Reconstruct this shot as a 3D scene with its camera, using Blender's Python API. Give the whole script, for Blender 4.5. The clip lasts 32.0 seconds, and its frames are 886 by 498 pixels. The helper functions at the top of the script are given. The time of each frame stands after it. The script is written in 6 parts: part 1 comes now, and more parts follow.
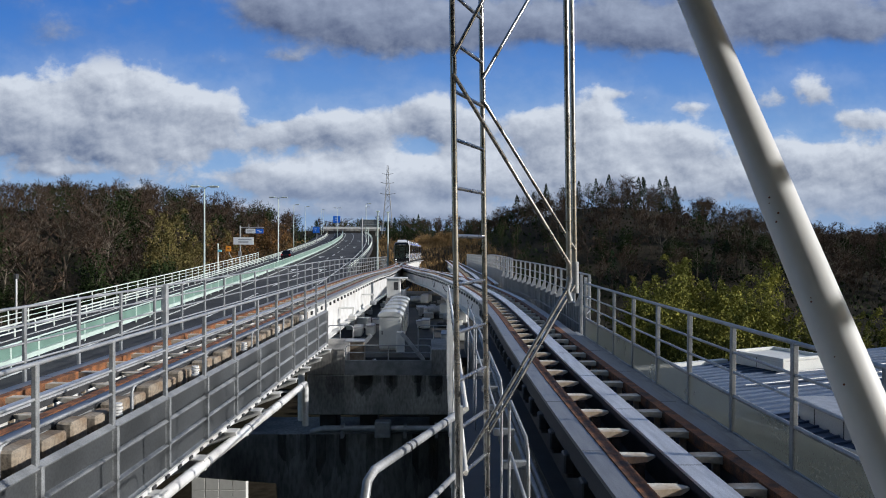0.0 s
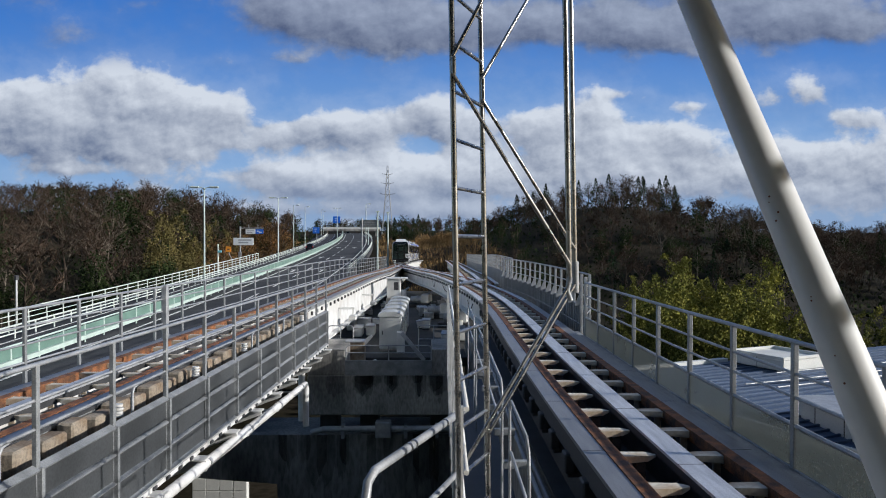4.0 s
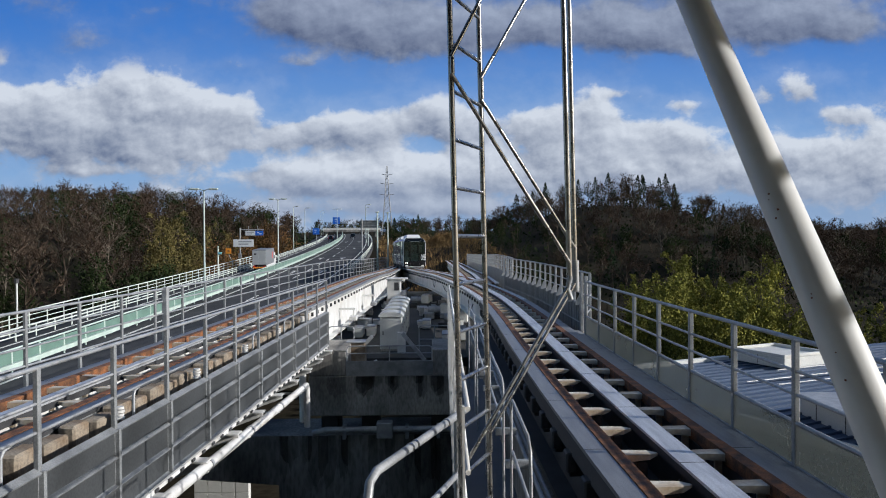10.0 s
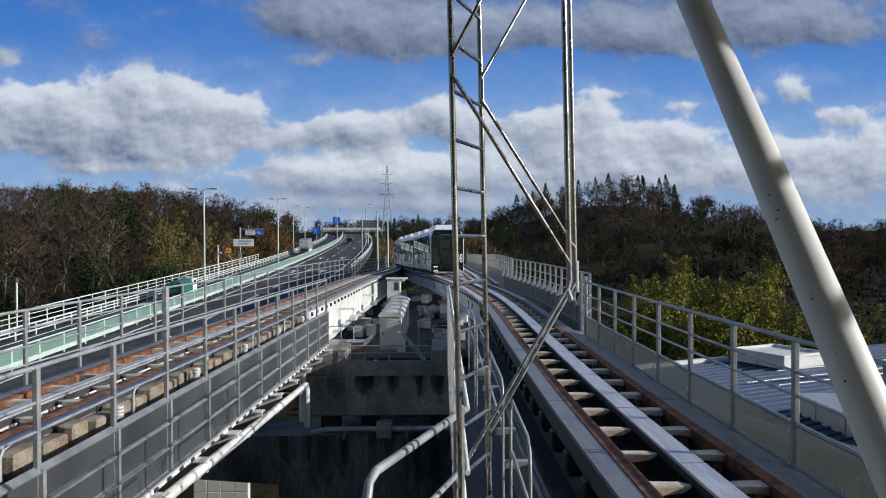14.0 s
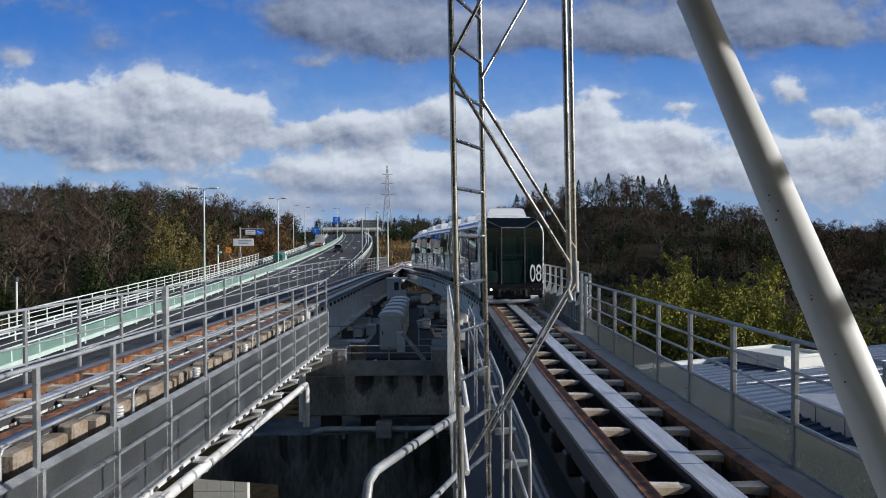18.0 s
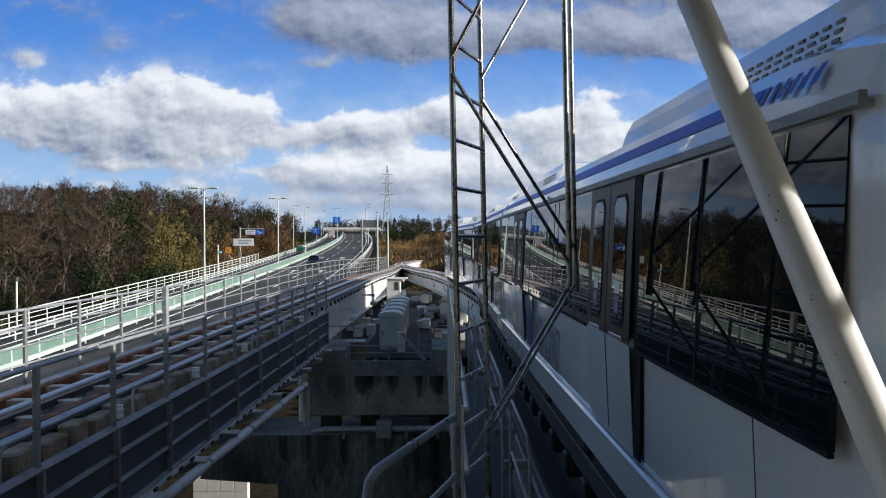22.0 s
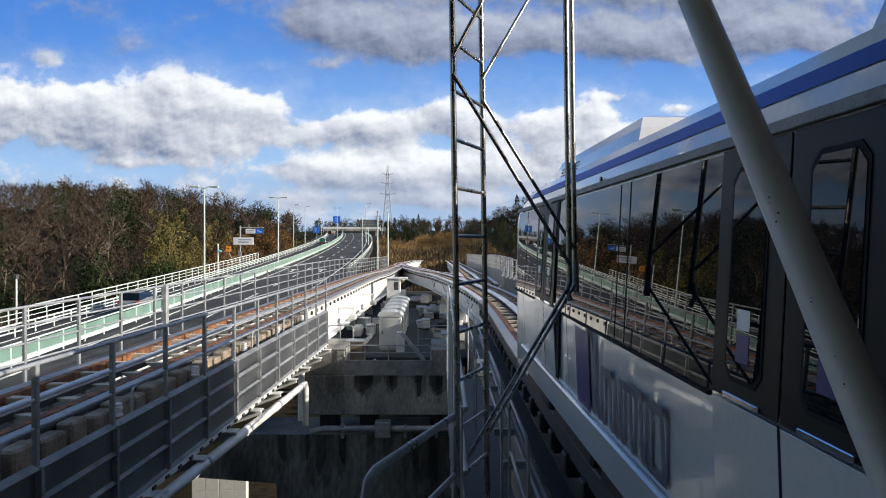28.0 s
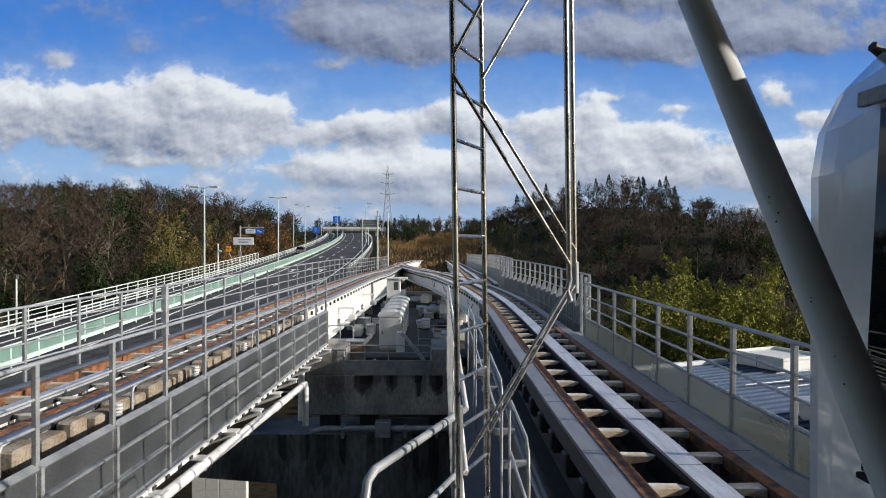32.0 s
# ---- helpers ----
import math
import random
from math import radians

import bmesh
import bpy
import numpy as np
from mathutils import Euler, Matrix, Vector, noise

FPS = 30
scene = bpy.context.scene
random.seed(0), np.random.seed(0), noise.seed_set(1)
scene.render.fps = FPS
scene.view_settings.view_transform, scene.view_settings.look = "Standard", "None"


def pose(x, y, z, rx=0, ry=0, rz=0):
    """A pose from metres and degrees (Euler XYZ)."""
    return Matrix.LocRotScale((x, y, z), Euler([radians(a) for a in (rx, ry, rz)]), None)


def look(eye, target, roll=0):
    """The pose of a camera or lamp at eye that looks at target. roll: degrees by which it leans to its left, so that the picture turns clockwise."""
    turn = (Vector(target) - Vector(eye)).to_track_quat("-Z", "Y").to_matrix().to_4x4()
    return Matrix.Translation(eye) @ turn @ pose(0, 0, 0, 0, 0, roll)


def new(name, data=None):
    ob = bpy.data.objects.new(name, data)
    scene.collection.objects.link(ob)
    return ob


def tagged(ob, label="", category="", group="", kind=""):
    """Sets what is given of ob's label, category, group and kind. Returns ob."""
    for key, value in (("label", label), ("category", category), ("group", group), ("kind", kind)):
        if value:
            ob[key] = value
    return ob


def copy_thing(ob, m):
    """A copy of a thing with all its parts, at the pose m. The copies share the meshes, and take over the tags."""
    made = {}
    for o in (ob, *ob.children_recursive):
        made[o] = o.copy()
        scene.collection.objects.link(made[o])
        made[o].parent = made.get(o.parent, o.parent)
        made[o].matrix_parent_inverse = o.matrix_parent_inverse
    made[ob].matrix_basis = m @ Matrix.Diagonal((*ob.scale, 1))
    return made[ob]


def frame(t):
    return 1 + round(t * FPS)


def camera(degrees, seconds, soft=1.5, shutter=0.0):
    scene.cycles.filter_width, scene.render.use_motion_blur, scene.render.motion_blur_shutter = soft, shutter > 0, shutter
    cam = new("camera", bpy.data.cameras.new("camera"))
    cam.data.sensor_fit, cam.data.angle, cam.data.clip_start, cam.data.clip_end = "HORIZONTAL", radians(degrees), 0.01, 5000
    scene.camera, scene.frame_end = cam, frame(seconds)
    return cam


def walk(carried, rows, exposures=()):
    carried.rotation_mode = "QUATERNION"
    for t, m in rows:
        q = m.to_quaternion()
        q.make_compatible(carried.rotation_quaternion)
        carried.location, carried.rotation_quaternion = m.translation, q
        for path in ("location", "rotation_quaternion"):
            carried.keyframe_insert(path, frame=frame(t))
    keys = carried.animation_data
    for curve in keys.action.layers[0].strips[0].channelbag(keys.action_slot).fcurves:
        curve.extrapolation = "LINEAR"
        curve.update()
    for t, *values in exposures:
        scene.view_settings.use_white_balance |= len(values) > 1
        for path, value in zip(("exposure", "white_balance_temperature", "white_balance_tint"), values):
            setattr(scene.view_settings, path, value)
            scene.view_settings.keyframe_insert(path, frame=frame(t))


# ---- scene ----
EYE = Vector((0, 0, 2.45))
cam = camera(62.98, 32.0, soft=1.05)
LEAN = ((0, .24), (1, .24), (2, .1), (3.5, .08), (5.5, 0), (7, -.14), (9, -.26), (10, -.38), (12, -.4), (12.5, -.05), (13, -.12), (14, -.24),
        (14.3, -.5), (14.5, -1.75), (15.2, -.8), (16.5, -.12), (18, -.14), (18.5, .08), (21, .02), (21.5, -.38), (22, -.12), (22.5, .34),
        (23, .25), (24, -.1), (25, -.45), (25.5, -.24), (27.5, .25), (28.5, 0), (29, -.24), (29.5, 0), (30.5, 0), (31, .12), (32, .2))
AHEAD = EYE + Vector((2.266, 100, -1.094))
walk(cam, [(t, look(EYE, AHEAD, a)) for t, a in LEAN],
     exposures=[(0, .05, 6120, 10), (19, .05, 6120, 10), (21, .15, 6220, 10), (22.5, .6, 6650, 10), (24, .76, 6750, 10), (25.5, .73, 6750, 10), (28, .56, 6650, 10), (30, .38, 6500, 10), (32, .3, 6500, 10)])

# sun from the right, low winter afternoon
SUN = Vector((1, -.22, .39)).normalized()
world = bpy.data.worlds.new("sky")
scene.world = world
world.use_nodes = True
wn, wl = world.node_tree.nodes, world.node_tree.links
sky = wn.new("ShaderNodeTexSky")
sky.sky_type, sky.sun_disc = "NISHITA", False
sky.sun_elevation, sky.sun_rotation = math.asin(SUN.z), math.atan2(SUN.x, SUN.y)
wn["Background"].inputs["Strength"].default_value = .092
wl.new(sky.outputs[0], wn["Background"].inputs[0])
sun_data = bpy.data.lights.new("sun", "SUN")
sun_data.energy, sun_data.angle, sun_data.color = 4.7, radians(.53), (1, .95, .88)
sun_lamp = new("sun", sun_data)
sun_lamp.matrix_world = look(SUN * 100, (0, 0, 0))


# ---- mesh tools ----
class Mesh:
    """Collects vertices and faces for one mesh."""

    def __init__(self):
        self.v, self.f, self.m, self.s = [], [], [], []
        self.slot = 0

    def add(self, verts, faces, smooth=False):
        n = len(self.v)
        self.v.extend([tuple(p) for p in verts])
        self.f.extend([tuple(n + i for i in f) for f in faces])
        self.m.extend([self.slot] * len(faces))
        self.s.extend([smooth] * len(faces))
        return self

    def box(self, x0, x1, y0, y1, z0, z1, bevel=0.0, m=None):
        if bevel > 0:
            b = min(bevel, (x1 - x0) * .45, (y1 - y0) * .45, (z1 - z0) * .45)
            vs, idx = [], {}
            for ix, iy, iz in ((i, j, k) for i in (0, 1) for j in (0, 1) for k in (0, 1)):
                X, Y, Z = (x0, x1)[ix], (y0, y1)[iy], (z0, z1)[iz]
                dx, dy, dz = (b, -b)[ix], (b, -b)[iy], (b, -b)[iz]
                for ax, p in enumerate(((X, Y + dy, Z + dz), (X + dx, Y, Z + dz), (X + dx, Y + dy, Z))):
                    idx[ix, iy, iz, ax] = len(vs)
                    vs.append(Vector(p))
            fs = []
            for s in (0, 1):
                q = [(0, 0), (1, 0), (1, 1), (0, 1)]
                fs.append([idx[s, a, c, 0] for a, c in (q if s else q[::-1])])
                fs.append([idx[a, s, c, 1] for a, c in (q[::-1] if s else q)])
                fs.append([idx[a, c, s, 2] for a, c in (q if s else q[::-1])])
            for a in (0, 1):
                for c in (0, 1):
                    fs.append([idx[0, a, c, 1], idx[1, a, c, 1], idx[1, a, c, 2], idx[0, a, c, 2]])
                    fs.append([idx[a, 0, c, 0], idx[a, 1, c, 0], idx[a, 1, c, 2], idx[a, 0, c, 2]])
                    fs.append([idx[a, c, 0, 0], idx[a, c, 1, 0], idx[a, c, 1, 1], idx[a, c, 0, 1]])
                    for d in (0, 1):
                        fs.append([idx[a, c, d, 0], idx[a, c, d, 1], idx[a, c, d, 2]])
        else:
            vs = [Vector(p) for p in ((x0, y0, z0), (x1, y0, z0), (x1, y1, z0), (x0, y1, z0), (x0, y0, z1), (x1, y0, z1), (x1, y1, z1), (x0, y1, z1))]
            fs = [(3, 2, 1, 0), (4, 5, 6, 7), (0, 1, 5, 4), (1, 2, 6, 5), (2, 3, 7, 6), (3, 0, 4, 7)]
        if m is not None:
            vs = [m @ p for p in vs]
        return self.add(vs, fs)

    def tube(self, pts, r, n=8, caps=True, r1=None):
        pts = [Vector(p) for p in pts]
        k = len(pts)
        vs, fs = [], []
        ref = None
        for i, p in enumerate(pts):
            d = (pts[min(i + 1, k - 1)] - pts[max(i - 1, 0)]).normalized()
            if ref is None:
                ref = d.orthogonal().normalized()
            ref = (ref - d * ref.dot(d)).normalized()
            o = d.cross(ref)
            rr = r if r1 is None else r + (r1 - r) * i / (k - 1)
            for j in range(n):
                a = 2 * math.pi * j / n
                vs.append(p + (ref * math.cos(a) + o * math.sin(a)) * rr)
        for i in range(k - 1):
            for j in range(n):
                fs.append((i * n + j, i * n + (j + 1) % n, (i + 1) * n + (j + 1) % n, (i + 1) * n + j))
        self.add(vs, fs, True)
        if caps:
            self.add(vs[:n], [tuple(range(n))[::-1]])
            self.add(vs[-n:], [tuple(range(n))])
        return self

    def sweep(self, profile, path, closed=True, smooth=False):
        """profile: (side, up) points; path: (x, y, z, sideways unit vector)."""
        n = len(profile)
        vs, fs = [], []
        for p, s in path:
            for a, b in profile:
                vs.append((p[0] + s[0] * a, p[1] + s[1] * a, p[2] + b))
        for i in range(len(path) - 1):
            for j in range(n if closed else n - 1):
                k = (j + 1) % n
                fs.append((i * n + j, i * n + k, (i + 1) * n + k, (i + 1) * n + j))
        self.add(vs, fs, smooth)
        if closed:
            self.add(vs[:n], [tuple(range(n))])
            self.add(vs[-n:], [tuple(range(n))[::-1]])
        return self

    def mesh(self, name, mats):
        me = bpy.data.meshes.new(name)
        me.from_pydata(self.v, [], self.f)
        me.polygons.foreach_set("material_index", self.m)
        me.polygons.foreach_set("use_smooth", self.s)
        for q in (mats if isinstance(mats, (list, tuple)) else [mats]):
            me.materials.append(q)
        bm = bmesh.new()
        bm.from_mesh(me)
        bmesh.ops.recalc_face_normals(bm, faces=bm.faces)
        bm.to_mesh(me)
        bm.free()
        me.update()
        return me


def part(name, shape, material, parent, label="", at=None):
    me = shape if isinstance(shape, bpy.types.Mesh) else shape.mesh(name, material)
    ob = new(name, me)
    ob.parent = parent
    if at is not None:
        ob.matrix_basis = at
    return tagged(ob, label)


def thing(name, label, category, group="", kind="", at=None, data=None):
    ob = new(name, data)
    if at is not None:
        ob.matrix_basis = at
    return tagged(ob, label, category, group, kind)


class Line:
    """A smooth line in plan through (y, x) stations; height by a function of y."""

    def __init__(self, stations, height=lambda y: 0.0, bank=0.0):
        self.bank = bank
        self.y = np.array([s[0] for s in stations], float)
        self.x = np.array([s[1] for s in stations], float)
        h = np.diff(self.y)
        d = np.diff(self.x) / h
        t = np.zeros(len(self.x))
        t[1:-1] = (d[:-1] * h[1:] + d[1:] * h[:-1]) / (h[:-1] + h[1:])
        t[0], t[-1] = d[0], d[-1]
        self.t, self.height = t, height

    def at(self, y):
        i = int(np.clip(np.searchsorted(self.y, y) - 1, 0, len(self.y) - 2))
        h = self.y[i + 1] - self.y[i]
        s = (y - self.y[i]) / h
        if s < 0 or s > 1:
            k = 0 if s < 0 else -1
            return float(self.x[k] + self.t[k] * (y - self.y[k]))
        a, b = 2 * s ** 3 - 3 * s ** 2 + 1, s ** 3 - 2 * s ** 2 + s
        return float(a * self.x[i] + b * h * self.t[i] + (1 - a) * self.x[i + 1] + (s ** 3 - s ** 2) * h * self.t[i + 1])

    def side(self, y):
        d = Vector((self.at(y + .05) - self.at(y - .05), .1, 0)).normalized()
        return Vector((d.y, -d.x, 0))

    def point(self, y, off=0.0, up=0.0):
        s = self.side(y)
        return Vector((self.at(y) + s.x * off, y + s.y * off, self.height(y) + up + self.bank * min(off, 0)))

    def path(self, ys, off=0.0):
        return [(self.point(y, off), self.side(y)) for y in ys]

    def stand(self, y, off=0.0, up=0.0):
        s = self.side(y)
        p = self.point(y, off, up)
        g = math.atan((self.height(y + .5) - self.height(y - .5)))
        return Matrix.Translation(p) @ Matrix.Rotation(math.atan2(s.y, s.x), 4, "Z") @ Matrix.Rotation(g, 4, "X")


def steps(a, b, d):
    n = max(1, round((b - a) / d))
    return [a + (b - a) * i / n for i in range(n + 1)]


def track_height(y):
    u = max(0.0, y - 45)
    return -.016 * u * min(1, u / 20)


RIGHT = Line(((-70, 2.84), (0, 2.84), (12, 2.85), (18, 2.97), (24, 3.12), (31, 3.15), (37, 2.9), (53, 1.5), (60, .85), (74, -.75), (83, -1.8), (92, -2.8), (102, -3.6), (113, -3.9), (128, -3.6), (145, -3.0), (170, -1.4), (260, 6)), track_height)
LEFT = Line(((-40, -8.0), (0, -6.4), (30, -5.2), (60, -4.15), (80, -3.85), (104, -3.6)), track_height)
OUTER = Line(((30, 3.2), (38, 3.15), (45, 3.25), (59, 3.55), (95, 4.3), (150, 5.0), (260, 5)), track_height)


def road_height(y):
    # deck of the highway: climbs at about three per cent, then crests
    if y < 300:
        return -3.7 + .033 * (y - 35)
    u = y - 300
    return 5.045 + .033 * u - .00022 * u * u if u < 75 else 6.28


ROAD = Line(tuple((y, -19.9 - (.000235 * (y - 50) ** 2 if y > 50 else 0)) for y in (-60, 0, 50, 80, 110, 140, 170, 200, 230, 260, 300, 340, 380, 430)), road_height, .09)


# ---- moving clouds: a far shell of sky ahead, drifting away ----
def sky_material():
    mt = bpy.data.materials.new("cloudy_sky")
    mt.use_nodes = True
    nt = mt.node_tree
    N, L = nt.nodes, nt.links
    N.remove(N["Principled BSDF"])

    def put(sock, x):
        if hasattr(x, "links"):
            L.new(x, sock)
        else:
            sock.default_value = x

    def math_node(op, a, b=0.0, c=0.0, clamp=False):
        n = N.new("ShaderNodeMath")
        n.operation, n.use_clamp = op, clamp
        put(n.inputs[0], a), put(n.inputs[1], b), put(n.inputs[2], c)
        return n.outputs[0]

    def ramp(x, lo, hi):
        n = N.new("ShaderNodeMapRange")
        n.interpolation_type = "SMOOTHSTEP"
        put(n.inputs[0], x), put(n.inputs[1], lo), put(n.inputs[2], hi)
        return n.outputs[0]

    def mix(f, a, b):
        n = N.new("ShaderNodeMixRGB")
        put(n.inputs[0], f)
        for s, x in ((n.inputs[1], a), (n.inputs[2], b)):
            if hasattr(x, "links"):
                L.new(x, s)
            else:
                s.default_value = (*x, 1)
        return n.outputs[0]

    tc = N.new("ShaderNodeTexCoord")
    sp = N.new("ShaderNodeSeparateXYZ")
    L.new(tc.outputs["Object"], sp.inputs[0])
    u = math_node("DIVIDE", sp.outputs[0], math_node("MAXIMUM", sp.outputs[1], 300.0))
    v = math_node("DIVIDE", sp.outputs[2], math_node("MAXIMUM", sp.outputs[1], 300.0))

    def fbm(du, dv, detail=9.0, rough=.53, size=1.0):
        cv = N.new("ShaderNodeCombineXYZ")
        put(cv.inputs[0], math_node("MULTIPLY", math_node("ADD", u, du), 8.5 * size))
        put(cv.inputs[1], math_node("MULTIPLY", math_node("ADD", v, dv), 11.0 * size))
        cv.inputs[2].default_value = 3.7
        n = N.new("ShaderNodeTexNoise")
        n.inputs["Scale"].default_value, n.inputs["Detail"].default_value = 1.0, detail
        n.inputs["Roughness"].default_value, n.inputs["Distortion"].default_value = rough, .15
        L.new(cv.outputs[0], n.inputs["Vector"])
        return n.outputs["Fac"]

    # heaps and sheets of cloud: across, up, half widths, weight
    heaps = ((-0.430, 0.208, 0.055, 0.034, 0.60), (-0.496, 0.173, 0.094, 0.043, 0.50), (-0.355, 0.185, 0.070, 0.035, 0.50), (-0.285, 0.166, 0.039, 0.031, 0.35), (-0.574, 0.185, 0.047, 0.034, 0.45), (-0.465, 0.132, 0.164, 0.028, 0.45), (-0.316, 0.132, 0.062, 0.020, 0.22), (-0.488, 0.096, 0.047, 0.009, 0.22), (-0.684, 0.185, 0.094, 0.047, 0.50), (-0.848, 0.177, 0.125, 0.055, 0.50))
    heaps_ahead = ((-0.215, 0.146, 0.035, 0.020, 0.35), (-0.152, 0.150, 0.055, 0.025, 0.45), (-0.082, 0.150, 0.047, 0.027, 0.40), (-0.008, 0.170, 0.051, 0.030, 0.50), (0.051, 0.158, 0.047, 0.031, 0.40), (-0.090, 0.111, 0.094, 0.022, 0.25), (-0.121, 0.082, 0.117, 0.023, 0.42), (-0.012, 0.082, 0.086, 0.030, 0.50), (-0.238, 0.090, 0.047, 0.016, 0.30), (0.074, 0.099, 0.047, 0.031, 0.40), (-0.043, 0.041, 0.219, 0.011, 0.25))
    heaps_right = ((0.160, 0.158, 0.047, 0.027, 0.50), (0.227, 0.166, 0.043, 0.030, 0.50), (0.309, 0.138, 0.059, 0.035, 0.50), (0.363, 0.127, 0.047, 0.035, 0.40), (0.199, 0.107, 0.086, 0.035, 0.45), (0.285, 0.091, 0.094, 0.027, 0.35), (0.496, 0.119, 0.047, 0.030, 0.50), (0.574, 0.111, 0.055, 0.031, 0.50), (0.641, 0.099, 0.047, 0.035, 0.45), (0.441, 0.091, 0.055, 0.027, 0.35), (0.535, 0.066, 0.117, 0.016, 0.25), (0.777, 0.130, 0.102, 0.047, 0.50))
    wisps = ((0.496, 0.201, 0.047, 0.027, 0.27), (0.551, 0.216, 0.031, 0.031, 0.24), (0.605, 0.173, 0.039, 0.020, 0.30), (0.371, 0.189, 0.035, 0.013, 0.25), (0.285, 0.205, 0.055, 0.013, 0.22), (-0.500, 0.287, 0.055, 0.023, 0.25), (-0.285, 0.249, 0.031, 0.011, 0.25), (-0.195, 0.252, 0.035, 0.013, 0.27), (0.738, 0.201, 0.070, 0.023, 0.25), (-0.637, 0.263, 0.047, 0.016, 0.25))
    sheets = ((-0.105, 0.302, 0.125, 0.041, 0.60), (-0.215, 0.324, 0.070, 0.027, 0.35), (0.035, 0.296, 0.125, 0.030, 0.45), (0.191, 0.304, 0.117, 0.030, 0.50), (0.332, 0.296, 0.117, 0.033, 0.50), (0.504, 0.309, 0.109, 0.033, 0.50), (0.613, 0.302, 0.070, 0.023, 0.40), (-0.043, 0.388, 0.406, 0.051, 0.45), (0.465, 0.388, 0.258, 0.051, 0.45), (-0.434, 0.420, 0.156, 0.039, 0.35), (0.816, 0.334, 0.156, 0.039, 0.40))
    uv = N.new("ShaderNodeCombineXYZ")
    put(uv.inputs[0], u), put(uv.inputs[1], v)

    def vec(op, a, b, c=None):
        n = N.new("ShaderNodeVectorMath")
        n.operation = op
        for k, x in enumerate((a, b, c)):
            if x is not None:
                put(n.inputs[k], x)
        return n

    bias, lit = 0.0, 0.0
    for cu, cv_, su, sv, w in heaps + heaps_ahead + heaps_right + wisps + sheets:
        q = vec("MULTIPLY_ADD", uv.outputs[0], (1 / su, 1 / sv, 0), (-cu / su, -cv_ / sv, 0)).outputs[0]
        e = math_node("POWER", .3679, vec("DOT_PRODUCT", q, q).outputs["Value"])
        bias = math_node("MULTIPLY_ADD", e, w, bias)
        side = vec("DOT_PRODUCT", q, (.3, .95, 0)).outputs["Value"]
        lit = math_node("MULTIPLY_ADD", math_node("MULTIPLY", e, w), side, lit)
    d0 = fbm(0.0, 0.0, 10.0, .56, 1.5)
    s0, s1 = fbm(0.0, 0.0, 5.0, .5, 1.5), fbm(.016, .02, 5.0, .5, 1.5)
    p0, p1 = fbm(.4, .3, 7.0, .6, 4.0), fbm(.405, .307, 7.0, .6, 4.0)
    dens = math_node("MULTIPLY_ADD", math_node("SUBTRACT", d0, .5), .85, bias)
    dens = math_node("MULTIPLY_ADD", math_node("SUBTRACT", p0, .5), .2, dens)
    dens = math_node("MULTIPLY_ADD", ramp(v, .13, .05), .16, dens)
    high = ramp(v, .22, .29)
    soft_cover = ramp(dens, .02, .42)
    cover = math_node("MULTIPLY_ADD", high, math_node("SUBTRACT", soft_cover, ramp(dens, .12, .31)), ramp(dens, .12, .31))
    veil = math_node("MULTIPLY", ramp(dens, -.12, .2), .16)
    cover = math_node("MAXIMUM", cover, veil)
    thick = ramp(dens, .42, .85)
    light = math_node("MULTIPLY_ADD", math_node("DIVIDE", lit, math_node("ADD", bias, .06)), .6, .63)
    light = math_node("MULTIPLY_ADD", math_node("SUBTRACT", s0, s1), 1.15, light)
    light = math_node("MULTIPLY_ADD", ramp(v, .13, .08), .16, light)
    light = math_node("MULTIPLY_ADD", math_node("SUBTRACT", p0, p1), .75, light)
    light = math_node("SUBTRACT", light, math_node("MULTIPLY", thick, .12), 0.0, True)
    cloud = mix(light, (.15, .2, .32), (.8, .84, .9))
    cloud = mix(math_node("MULTIPLY", high, .85), cloud, mix(light, (.1, .13, .23), (.34, .4, .54)))
    blue = mix(ramp(v, .02, .36), (.32, .53, .82), (.058, .22, .66))
    col = mix(cover, blue, cloud)
    haze = math_node("MULTIPLY", ramp(v, .1, .035), .5)
    col = mix(haze, col, (.3, .38, .54))
    em = N.new("ShaderNodeEmission")
    L.new(col, em.inputs[0])
    em.inputs[1].default_value = .8
    L.new(em.outputs[0], N["Material Output"].inputs[0])
    return mt


def sky_shell():
    m, R = Mesh(), 3600.0
    az = np.radians(np.linspace(-64, 58, 50))
    el = np.radians(np.concatenate((np.linspace(-6, 34, 26),)))
    vs = [(R * math.cos(e) * math.sin(a), R * math.cos(e) * math.cos(a), R * math.sin(e)) for e in el for a in az]
    n = len(az)
    return m.add(vs, [(j * n + i, j * n + i + 1, (j + 1) * n + i + 1, (j + 1) * n + i) for j in range(len(el) - 1) for i in range(n - 1)], True)


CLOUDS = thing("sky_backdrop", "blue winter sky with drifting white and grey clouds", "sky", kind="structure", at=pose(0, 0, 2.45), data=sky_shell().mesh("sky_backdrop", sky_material()))


